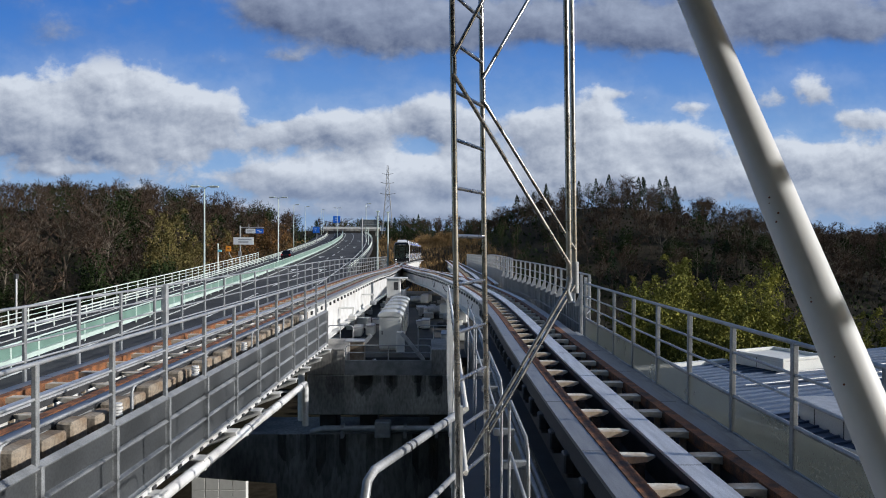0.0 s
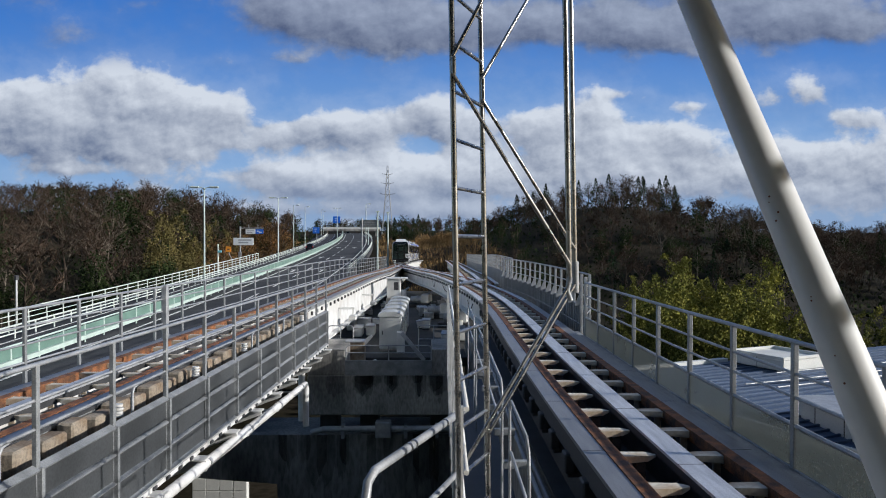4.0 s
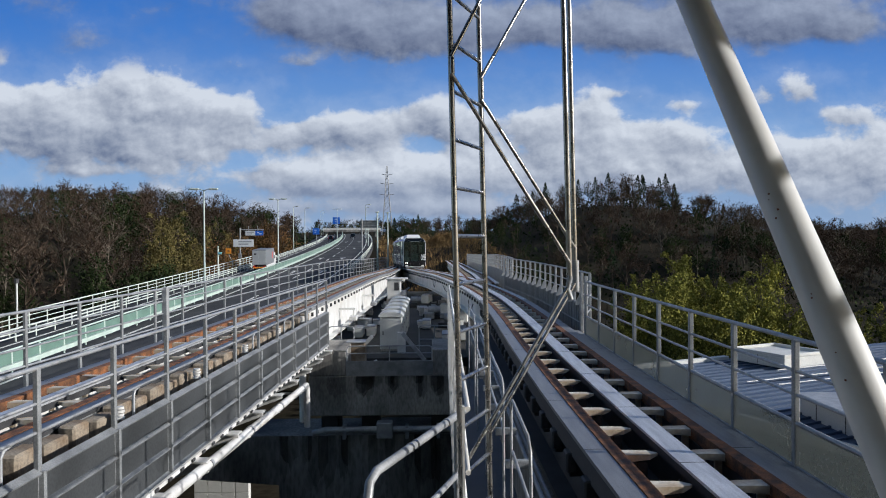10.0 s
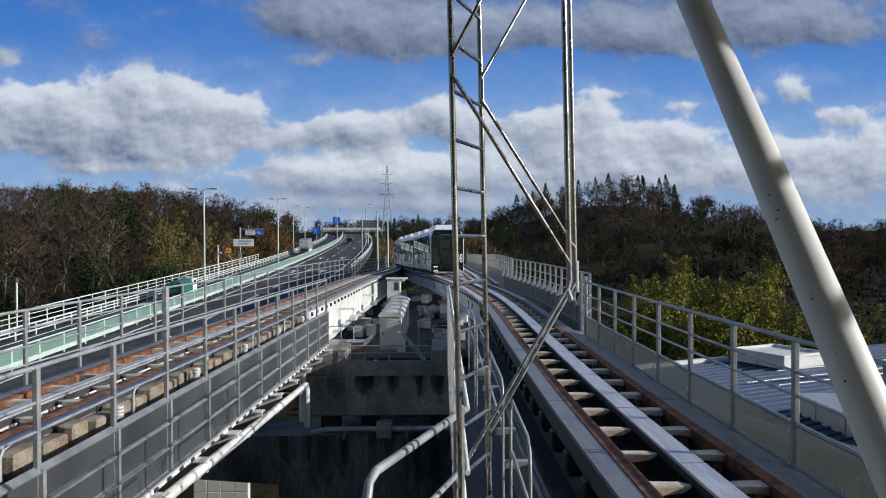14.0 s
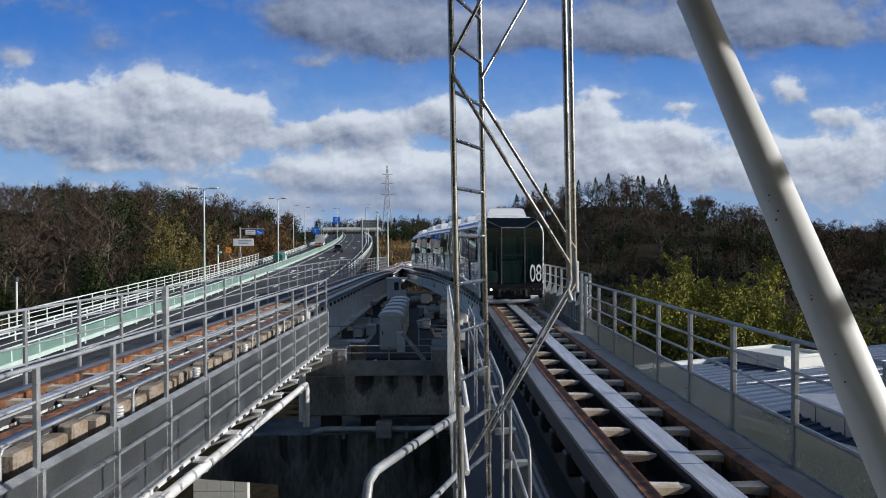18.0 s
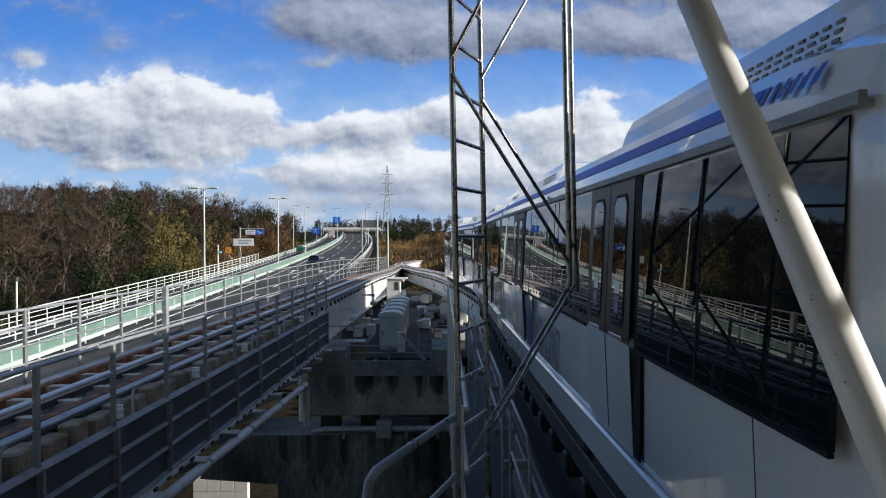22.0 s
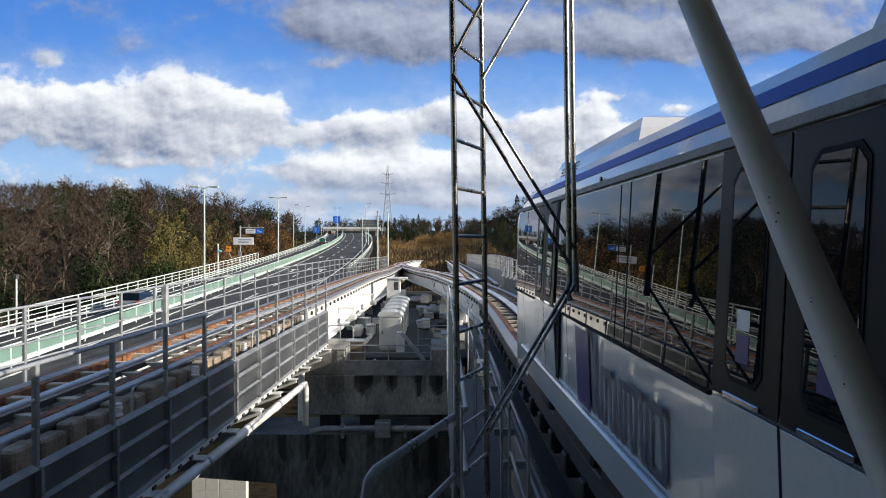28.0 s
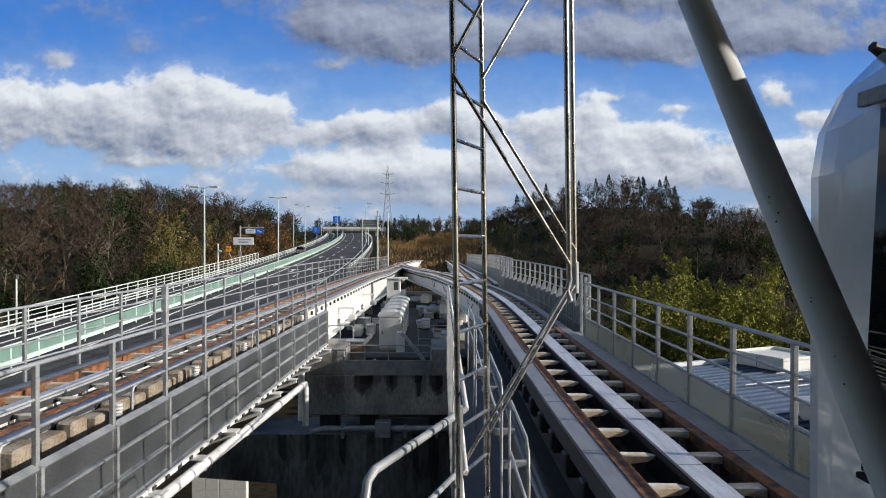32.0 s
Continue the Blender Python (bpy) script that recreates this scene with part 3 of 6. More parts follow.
part("post", Mesh().tube([(.7, 0, 0), (.6, 0, 1.6), (.1, 0, 2.4), (0, 0, 3.4)], .05, 8), GALV, w)
board(w, -.42, .42, 2.75, 3.6, SIGN_ORANGE, ((.3, .7, .5),), DARK_STEEL, -.06, label="orange diamond board")
w = thing("signal_post", "pale post with a small cyan signal box", "signal post", at=at_road(105, -9.4))
part("post", Mesh().tube([(0, 0, 0), (0, 0, 4.2)], .09, 8), CREAM_RAIL, w)
part("signal_box", Mesh().box(0, .5, -.15, .15, 3.0, 3.3, .03), CYAN, w, "cyan signal box")
w = thing("camera_post", "white post with a small camera on top beside the footpath", "post", at=pose(-33.6, 60, -9))
part("post", Mesh().tube([(0, 0, 0), (0, 0, 8.2)], .075, 8), WHITE_STEEL, w)
part("camera_head", Mesh().box(-.12, .12, -.2, .2, 8.2, 8.6, .04), DARK_STEEL, w)
for y, off, s, z in ((215, -6.2, .7, 3.0), (240, -1.2, .85, 5.4)):
    w = thing("blue_road_sign", "blue direction sign on a post beside the highway", "road sign", "blue direction signs", at=at_road(y, off))
    part("post", Mesh().tube([(0, 0, 0), (0, 0, z + 2.4 * s)], .1, 8), GALV, w)
    board(w, -1.6 * s, 1.2 * s, z, z + 2.6 * s, SIGN_BLUE, ((.25, .6, .68), (.3, .5, .36)), SIGN_PALE, -.13)
w = thing("sign_gantry", "grey overhead sign gantry seen from behind", "road sign", at=pose(-11.9, 150, 0))
for x in (-1.45, 1.75):
    part("post", Mesh().tube([(x, 0, -2), (x, 0, 7.2)], .12, 8), GALV, w)
for z in (5.3, 5.8, 6.3, 6.8):
    part("beam", Mesh().box(-1.9, 1.7, -.05, .05, z - .05, z + .05), GALV, w)
board(w, -1.9, 1.65, 5.35, 6.85, GALV_DULL, y=.12, label="grey back of a sign board")
for x, y, h in ((-6.9, 102, 8.4), (-6.3, 118, 9.2), (-15.3, 190, 10)):
    w = thing("mast", "slender pale steel mast beside the guideway", "mast", "masts beside the guideway", at=pose(x, y, track_height(y) - 1))
    part("pole", Mesh().tube([(0, 0, 0), (0, 0, h)], .13, 8, r1=.08), LAMP_PAINT, w)
    part("cap", Mesh().box(-.25, .25, -.12, .12, h, h + .18, .03), LAMP_PAINT, w)
# footbridge across the highway at the crest
w = thing("overpass", "pale footbridge across the highway at the crest", "bridge", kind="structure", at=pose(-38, 345, 6.0))
part("deck", Mesh().box(-11, 16, -2, 2, 1.1, 2.0, .05), CONCRETE, w)
for s in (-1, 1):
    part("parapet", Mesh().box(-11, 16, s * 1.9 - .08, s * 1.9 + .08, 2.0, 3.0, .02), WHITE_STEEL, w)
for x in (-9.5, 14):
    part("pier", Mesh().box(x - .5, x + .5, -1, 1, -4, 1.1, .05), CONCRETE, w)
# power pylon
w = thing("power_pylon", "grey lattice power pylon on the far ridge", "pylon", at=pose(-21.6, 400, 6))
LEGS = [(sx, sy) for sx in (-1, 1) for sy in (-1, 1)]
for sx, sy in LEGS:
    part("leg", Mesh().tube([(sx * 3, sy * 3, 0), (sx * 1.1, sy * 1.1, 22), (sx * .25, sy * .25, 38)], .16, 5), GALV_DULL, w)
lat = Mesh()
for i in range(11):
    z0, z1 = 3.3 * i, 3.3 * (i + 1)
    r0, r1 = (3 - .0864 * z if z < 22 else 1.1 - .053 * (z - 22) for z in (z0, z1))
    for sx, sy, ex, ey in ((-1, -1, 1, -1), (1, -1, 1, 1), (1, 1, -1, 1), (-1, 1, -1, -1)):
        lat.tube([(sx * r0, sy * r0, z0), (ex * r1, ey * r1, z1)], .07, 4).tube([(ex * r0, ey * r0, z0), (sx * r1, sy * r1, z1)], .07, 4)
part("lattice", lat, GALV_DULL, w)
for z, a in ((22, 4.2), (28, 3.6), (33, 3.0)):
    part("cross_arm", Mesh().tube([(-a, 0, z + .6), (0, 0, z), (a, 0, z + .6)], .14, 5), GALV_DULL, w)


# ---- land ----
def land(x, y):
    z = -13.0
    z += 24 * math.exp(-((x - 46) / (60 if x < 46 else 50)) ** 2 - ((y - 200) / 80) ** 2)
    z += 13 * math.exp(-((x - 160) / 75) ** 2 - ((y - 230) / 90) ** 2)
    e = ROAD.at(min(max(y, -50), 420)) - 13
    if x < e:
        z += min(1, (e - x) / 40) * (15 + 8 / (1 + math.exp(-(y - 130) / 30)))
    k = 1 / (1 + math.exp(-(y - 175) / 14))
    r = road_height(min(max(y, -50), 430)) - 1.2
    w = 1 / (1 + math.exp((abs(x + 25) - 45) / 8))
    z = z + (r - z) * k * w
    k2 = 1 / (1 + math.exp(-(y - 418) / 9))
    z = z + (8.5 - z) * k2
    return z + 1.2 * noise.noise(Vector((x / 25, y / 25, 0)))


def sheet():
    m = Mesh()
    xs = np.concatenate((np.linspace(-3000, -300, 10), np.linspace(-260, 260, 88), np.linspace(300, 3000, 10)))
    yy = np.concatenate((np.linspace(-2500, -120, 8), np.linspace(-100, 460, 94), np.linspace(500, 4000, 12)))
    vs = [(x, y, land(x, y) if abs(x) < 290 and -110 < y < 480 else (8.5 if y >= 470 else -13)) for y in yy for x in xs]
    n = len(xs)
    fs = [(j * n + i, j * n + i + 1, (j + 1) * n + i + 1, (j + 1) * n + i) for j in range(len(yy) - 1) for i in range(n - 1)]
    m.add(vs, fs, True)
    return m


ground = thing("ground", "wooded ground with leaf litter below the viaduct, darkened like tree shade", "ground", kind="structure", data=sheet().mesh("ground", SOIL))


# ---- woods ----
def leaf_material(name, color, tint, vary=.3, spread=.45):
    mt = matt(material(name, color, .9, 0, vary, .25, 5, 0, tint=tint))
    N, L = mt.node_tree.nodes, mt.node_tree.links
    geo = N.new("ShaderNodeNewGeometry")
    hs = N.new("ShaderNodeHueSaturation")
    mr = N.new("ShaderNodeMapRange")
    mr.inputs[3].default_value, mr.inputs[4].default_value = 1 - spread, 1 + spread
    L.new(geo.outputs["Random Per Island"], mr.inputs[0])
    L.new(mr.outputs[0], hs.inputs["Value"])
    old = N["Principled BSDF"].inputs["Base Color"].links[0].from_socket
    L.new(old, hs.inputs["Color"])
    L.new(hs.outputs[0], N["Principled BSDF"].inputs["Base Color"])
    return mt


EVERGREEN = leaf_material("evergreen_leaves", (.034, .05, .017), (.018, .028, .011))
CONIFER = leaf_material("conifer_needles", (.028, .05, .024), (.02, .033, .018))
BAMBOO = leaf_material("bamboo_leaves", (.3, .28, .06), (.1, .115, .03), .3, .35)
# bark of the far trees, darkened to imitate shadow inside the wood
SHADE_BARK = matt(material("shaded_brown_bark", (.11, .085, .065), .9, 0, .25, 1, 12, .3))
REED = leaf_material("withered_olive_reeds", (.2, .165, .06), (.085, .075, .03), .3, .35)
DRY = leaf_material("dry_orange_leaves", (.36, .22, .09), (.24, .16, .08))
# brushwood brown, with the deep shade at the wood's foot in its colour
BRUSH = leaf_material("shade_dark_brushwood", (.045, .034, .025), (.026, .021, .016))
TWIGS = leaf_material("bare_twig_tips", (.09, .062, .044), (.045, .033, .024))
RUSTLEAF = leaf_material("withered_brown_leaves", (.2, .105, .04), (.1, .065, .03))


def slivers(m, p, d, length, width, rng):
    """One thin three-cornered twig."""
    s = d.cross(Vector((rng.uniform(-1, 1), rng.uniform(-1, 1), rng.uniform(-1, 1)))).normalized() * width
    m.add((p - s, p + s, p + d * length), ((0, 1, 2),))


def leaf(m, p, size, rng, droop=0.0):
    a = Vector((rng.gauss(0, 1), rng.gauss(0, 1), rng.gauss(0, 1) - droop)).normalized()
    b = a.orthogonal().normalized()
    b = (Matrix.Rotation(rng.uniform(0, 6.28), 3, a) @ b) * size * .5
    a = a * size
    m.add((p - a * .5, p + b * .8, p + a * .5, p - b * .8), ((0, 1, 2, 3),))


def bare_tree(seed, h, twigs, low=False):
    rng = random.Random(seed)
    wood, fine = Mesh(), Mesh()

    def grow(p, d, length, r, level):
        pts = [p]
        for i in range(3):
            d = (d + Vector((rng.gauss(0, .13), rng.gauss(0, .13), rng.gauss(.05, .1)))).normalized()
            p = p + d * length / 3
            pts.append(p)
        if not low or level < 2:
            wood.tube(pts, r, 5 if level < 2 else 3, False, r * .5)
        elif level == 2:
            wood.tube((pts[0], pts[3]), r, 3, False, r * .5)
        if level == 3:
            for i in range(twigs):
                q = pts[0].lerp(pts[3], rng.uniform(.15, 1))
                e = (d + Vector((rng.gauss(0, .6), rng.gauss(0, .6), rng.gauss(.25, .5)))).normalized()
                slivers(fine, q, e, rng.uniform(.6, 1.5), rng.uniform(.035, .06) if low else rng.uniform(.018, .035), rng)
            return
        n = (5, 4, 4)[level] if level else 6
        for i in range(n):
            k = rng.uniform(.35 if level == 0 else .3, 1)
            q = pts[0].lerp(pts[1], k * 3) if k < 1 / 3 else (pts[1].lerp(pts[2], k * 3 - 1) if k < 2 / 3 else pts[2].lerp(pts[3], k * 3 - 2))
            a = rng.uniform(0, 6.28)
            up = .9 if level == 0 else .55
            e = (d * up + Vector((math.cos(a), math.sin(a), rng.uniform(-.1, .5))) * .8).normalized()
            grow(q, e, length * rng.uniform(.45, .62), r * .5, level + 1)

    grow(Vector((0, 0, -.4)), Vector((rng.gauss(0, .08), rng.gauss(0, .08), 1)).normalized(), h * .62, h * .0145, 0)
    return wood, fine


def leafy_tree(seed, h, kind):
    rng = random.Random(seed)
    wood, crown = Mesh(), Mesh()
    lean = Vector((rng.gauss(0, .04), rng.gauss(0, .04), 1))
    wood.tube([Vector((0, 0, -.4)), lean * h * .5, lean * h * .93], h * .014, 5, False, h * .003)
    if kind == "conifer":
        for i in range(1100):
            k = rng.random() ** .75
            z = h * (.14 + .88 * k)
            r = h * .27 * (1 - k) ** .8 * rng.uniform(.3, 1.1)
            a = rng.uniform(0, 6.28)
            leaf(crown, Vector((math.cos(a) * r, math.sin(a) * r, z - r * .25)), rng.uniform(.3, .65), rng, .6)
    else:
        for j in range(15):
            a, k = rng.uniform(0, 6.28), rng.random()
            c = Vector((math.cos(a), math.sin(a), 0)) * h * rng.uniform(.04, .24) * (1.15 - k * .7) + Vector((0, 0, h * (.36 + .54 * k)))
            wood.tube([lean * c.z * .75, c], h * .004, 3, False)
            rad = h * rng.uniform(.09, .15)
            for i in range(100):
                q = Vector((rng.gauss(0, 1), rng.gauss(0, 1), rng.gauss(0, .75))).normalized() * rad * rng.uniform(.55, 1.1)
                leaf(crown, c + q, rng.uniform(.18, .42), rng)
    return wood, crown


def bamboo_clump(seed, h):
    rng = random.Random(seed)
    culms, crown = [], Mesh()
    for i in range(6):
        a, r = rng.uniform(0, 6.28), rng.uniform(.3, 2.0)
        b = Vector((math.cos(a) * r, math.sin(a) * r, 0))
        tip = Vector((rng.gauss(0, .8), rng.gauss(0, .8), 0))
        hh = h * rng.uniform(.62, 1.05)
        pts = [b, b + tip * .15 + Vector((0, 0, hh * .45)), b + tip * .5 + Vector((0, 0, hh * .8)), b + tip * 1.6 + Vector((0, 0, hh))]
        culms.append(Mesh().tube(pts, .05, 4, False, .015))
        # sprays of leaves that hang from side shoots in a tapering plume
        for j in range(46):
            k = .38 + .62 * rng.random() ** .8
            q = pts[1].lerp(pts[2], max(0, (k - .45) / .35)) if k < .8 else pts[2].lerp(pts[3], (k - .8) / .2)
            wide = (.3 + 1.1 * math.sin(3.14 * min(1, (1.04 - k) * 1.5))) * h / 11
            a = rng.uniform(0, 6.28)
            out = Vector((math.cos(a), math.sin(a), .25)) * wide * rng.uniform(.35, 1)
            for n in range(20):
                f = rng.random()
                p = q + out * f + Vector((rng.gauss(0, .1), rng.gauss(0, .1), -.5 * f * f * wide + rng.gauss(0, .1)))
                leaf(crown, p, rng.uniform(.1, .21), rng, .8)
    return culms, crown


WOODS = {"bare": [bare_tree(i, 13, 7) for i in range(5)], "green": [leafy_tree(20 + i, 12, "round") for i in range(3)],
         "rust": [leafy_tree(30 + i, 12, "round") for i in range(2)], "conifer": [leafy_tree(40 + i, 14, "conifer") for i in range(3)], "bamboo": [bamboo_clump(60 + i, 11) for i in range(3)]}
WOODS["reed"] = WOODS["bamboo"]
STYLE = {"reed": (REED, REED, "olive and tan withered bamboo beside the highway", "bamboo"), "rust": (BARK, RUSTLEAF, "tree with withered orange-brown leaves beside the highway", "tree"), "bare": (BARK, TWIGS, "bare winter broadleaf tree with brown twigs", "tree"), "green": (BARK, EVERGREEN, "dark evergreen broadleaf tree", "tree"),
         "conifer": (BARK, CONIFER, "dark green conifer on the wooded hill", "tree"), "bamboo": (BAMBOO, BAMBOO, "yellow-green bamboo clump on the slope", "bamboo")}
FIRST = {}
LOW_BARE = [bare_tree(80 + i, 13, 7, True) for i in range(5)]


def canopy(x, y, s):
    """Tree size that keeps the wood beside the highway to its level top, falling towards the road's crest."""
    u = min(1, max(0, (x / y + .27) / .09)) if x / y < -.05 else 1
    top = 2.45 + y * (.083 - .045 * u)
    return max(.22, min(s, (top - land(x, y)) / 13.2 * random.uniform(.84, 1.03)))


def plant(kind, i, x, y, s, turn):
    key = kind, i
    m = pose(x, y, land(x, y) - .2, 0, 0, turn)
    if key not in FIRST:
        bark, leaves, label, cat = STYLE[kind]
        cane = kind in ("bamboo", "reed")
        ob = thing("bamboo" if cane else kind + "_tree" if kind != "conifer" else "conifer", label, cat, "trees of the woods")
        for q in (WOODS[kind][i][0] if cane else [WOODS[kind][i][0]]):
            part("culm" if cane else "trunk", q, bark, ob)
        part("crown", WOODS[kind][i][1], leaves, ob)
        FIRST[key] = ob
        ob.matrix_basis = m
    else:
        ob = copy_thing(FIRST[key], m)
    ob.scale = (s, s, s * random.uniform(.9, 1.15))


WRNG = random.Random(7)
# the edge of the wood along the highway
for k in range(95):
    y = WRNG.uniform(62, 210)
    e = ROAD.at(y) - 11.5
    x = e - 1.5 - WRNG.random() ** 1.3 * 34
    if y < 85 and x > -46:
        x -= 14
    kind = WRNG.choices(("bare", "green", "bamboo", "conifer"), (6, 5, .1, .1))[0]
    plant(kind, WRNG.randrange(len(WOODS[kind])), x, y, canopy(x, y, WRNG.uniform(.75, 1.15) * (.6 if x > e - 6 else 1)), WRNG.uniform(0, 360))
for k in range(16):
    y = WRNG.uniform(118, 200)
    x = ROAD.at(y) - 12.5 - WRNG.random() * 4
    plant("rust", WRNG.randrange(2), x, y, (2.45 + .028 * y - land(x, y)) / 12 * WRNG.uniform(.7, 1.05), WRNG.uniform(0, 360))
for k in range(15):
    y = WRNG.uniform(96, 138)
    x = ROAD.at(y) - 13 - WRNG.random() * 8
    plant("reed", WRNG.randrange(3), x, y, (2.45 + .018 * y - land(x, y)) / 11 * WRNG.uniform(.6, 1.0), WRNG.uniform(0, 360))
for k in range(34):
    y = WRNG.uniform(62, 98)
    x = ROAD.at(y) - 12.5 - WRNG.random() * 9 - (12 if y < 80 else 0)
    plant("green", WRNG.randrange(3), x, y, max(.3, (2.45 - .02 * y - land(x, y)) / 12 * WRNG.uniform(.6, 1.05)), WRNG.uniform(0, 360))
for k in range(9):
    x, y = WRNG.uniform(-11, -3), WRNG.uniform(206, 222)
    plant("green", WRNG.randrange(3), x, y, WRNG.uniform(.42, .62), WRNG.uniform(0, 360))
# the near slope across the valley
for k in range(42):
    y = WRNG.uniform(50, 66)
    u = WRNG.choice((.305, .32, .35, .37, .4, .42, .46, .52, .6, .67)) + WRNG.uniform(-.012, .012)
    x = u * y
    top = 2.45 - y * (.036 + .07 * max(0, u - .34) + WRNG.uniform(-.006, .05))
    plant("bamboo", WRNG.randrange(3), x, y, max(.4, (top - land(x, y)) / 11), WRNG.uniform(0, 360))
for k in range(70):
    y = WRNG.uniform(84, 150)
    x = WRNG.uniform(24, 100)
    kind = WRNG.choices(("bare", "green"), (7, 3) if x > .25 * y else (3, 6))[0]
    plant(kind, WRNG.randrange(len(WOODS[kind])), x, y, WRNG.uniform(.5, .75), WRNG.uniform(0, 360))


# the rest of the woods, too many to count
def far_woods(name, label, kinds, spots, mats):
    pools = {k: [] for k in kinds}
    for kind in kinds:
        for a, b in (LOW_BARE if kind == "bare" else WOODS[kind]):
            pools[kind].append([(np.array(q.v), [f for f in q.f]) for q in (a, b)])
    V, F, M = [], [], []
    n = 0
    slot = {k: i for i, k in enumerate(kinds)}
    for kind, x, y, s in spots:
        pair = pools[kind][WRNG.randrange(len(pools[kind]))]
        a = WRNG.uniform(0, 6.28)
        R = np.array(((math.cos(a), math.sin(a), 0), (-math.sin(a), math.cos(a), 0), (0, 0, 1))) * s
        for j, (v, f) in enumerate(pair):
            keep = f if j == 0 or kind == "bare" else f[::2]
            V.append(v @ R + np.array((x, y, land(x, y) - .2)))
            F.extend([tuple(n + i for i in q) for q in keep])
            M.extend([slot[kind] * 2 + j] * len(keep))
            n += len(v)
    me = bpy.data.meshes.new(name)
    me.from_pydata(np.concatenate(V).tolist(), [], F)
    me.polygons.foreach_set("material_index", M)
    for k in kinds:
        me.materials.append(SHADE_BARK), me.materials.append(STYLE[k][1])
    return thing(name, label, "woods", kind="stuff", data=me)


spots = []
for k in range(230):
    y = WRNG.uniform(75, 250)
    x = ROAD.at(y) - WRNG.uniform(14, 95)
    kind = WRNG.choices(("bare", "green", "conifer"), (7, 3, .1))[0]
    spots.append((kind, x, y, canopy(x, y, WRNG.uniform(.85, 1.15))))
for k in range(70):
    y = WRNG.uniform(215, 420)
    x = ROAD.at(y) - WRNG.uniform(11, 60) if k % 2 else ROAD.at(y) + WRNG.uniform(14, 70)
    spots.append((WRNG.choices(("bare", "green", "conifer"), (4, 4, 1))[0], x, y, WRNG.uniform(.5, .85)))
for k in range(820):
    y = WRNG.uniform(110, 290)
    x = WRNG.uniform(24 - max(0, y - 170) * .12, 190)
    kind = WRNG.choices(("bare", "green", "conifer"), (9, 1.3, .1))[0]
    spots.append((kind, x, y, WRNG.uniform(.42, .64)))
for k in range(60):
    spots.append((WRNG.choice(("green", "green", "bare")), WRNG.uniform(9.5, 26), WRNG.uniform(105, 205), WRNG.uniform(.32, .52)))
for k in range(46):
    y = WRNG.uniform(205, 300)
    x = WRNG.uniform(-17 if y > 240 else 10, 26)
    spots.append((WRNG.choice(("bare", "bare", "green")), x, y, WRNG.uniform(.35, .62)))
for k in range(90):
    spots.append((WRNG.choice(("green", "green", "bare")), WRNG.uniform(-75, 30), WRNG.uniform(418, 432), WRNG.uniform(.35, .6)))
for k in range(70):
    y = WRNG.uniform(210, 330)
    spots.append((WRNG.choice(("bare", "bare", "green")), WRNG.uniform(110, 230), y, WRNG.uniform(.5, .8)))
for k in range(13):
    x = WRNG.uniform(24, 72)
    spots.append(("conifer", x, WRNG.uniform(190, 212), WRNG.uniform(.55, .75)))
for k in range(260):
    spots.append((WRNG.choice(("green", "bare", "bare")), WRNG.uniform(-70, 260), WRNG.uniform(430, 520), WRNG.uniform(.45, .8)))
far_woods("far_woods", "brown winter woods with dark evergreens covering the hills", ("bare", "green", "conifer"), spots, None)


# brushwood under the trees, too fine to count
def brushwood():
    brown, green = Mesh(), Mesh()
    rng = random.Random(3)
    for k in range(15000):
        if k % 2:
            y = rng.uniform(60, 250)
            x = ROAD.at(y) - 11 - rng.random() ** 1.4 * 70
        else:
            y = rng.uniform(48, 240)
            x = rng.uniform(14, 60 + y * .5)
        p = Vector((x, y, land(x, y)))
        for j in range(3):
            q = p + Vector((rng.gauss(0, .7), rng.gauss(0, .7), 0))
            if rng.random() < .4:
                leaf(green, q + Vector((0, 0, rng.uniform(.2, 2.4))), rng.uniform(.35, .8), rng)
            else:
                slivers(brown, q, Vector((rng.gauss(0, .35), rng.gauss(0, .35), 1)).normalized(), rng.uniform(.8, 2.4), rng.uniform(.015, .04), rng)
    n = len(brown.f)
    brown.slot = 1
    brown.add(green.v, green.f)
    return brown


thing("brushwood", "dry brushwood in shade-darkened brown and low evergreen shrubs under the trees", "undergrowth", kind="stuff", data=brushwood().mesh("brushwood", (BRUSH, EVERGREEN)))


def orange_scrub():
    m = Mesh()
    rng = random.Random(4)
    for k in range(150):
        y = rng.uniform(176, 225)
        x = rng.uniform(3.8, 9.5) if k % 3 else rng.uniform(-14, 6)
        if x < 8:
            y = rng.uniform(222, 240)
        c, rad, hh = Vector((x, y, land(x, y))), rng.uniform(1.2, 2.6), rng.uniform(1.8, 4.2)
        for j in range(260):
            a, r, z = rng.uniform(0, 6.28), rng.random() ** .5, rng.random() ** .7
            q = c + Vector((math.cos(a) * r * rad, math.sin(a) * r * rad, z * hh * (1.05 - .7 * r * r)))
            if j % 2:
                leaf(m, q, rng.uniform(.16, .36), rng)
            else:
                slivers(m, q, Vector((rng.gauss(0, .5), rng.gauss(0, .5), 1)).normalized(), rng.uniform(.4, 1.0), rng.uniform(.02, .045), rng)
    for k in range(46000):
        y = rng.uniform(100, 260)
        s = rng.random()
        x = ROAD.at(y) - 11.5 - s * 8 if k % 3 else ROAD.at(y) + 12 + s * 26
        slivers(m, Vector((x, y, land(x, y) - .05)), Vector((rng.gauss(0, .3), rng.gauss(0, .3), 1)).normalized(), rng.uniform(.5, 1.2 + 1.2 * s), rng.uniform(.03, .07), rng)
    return m


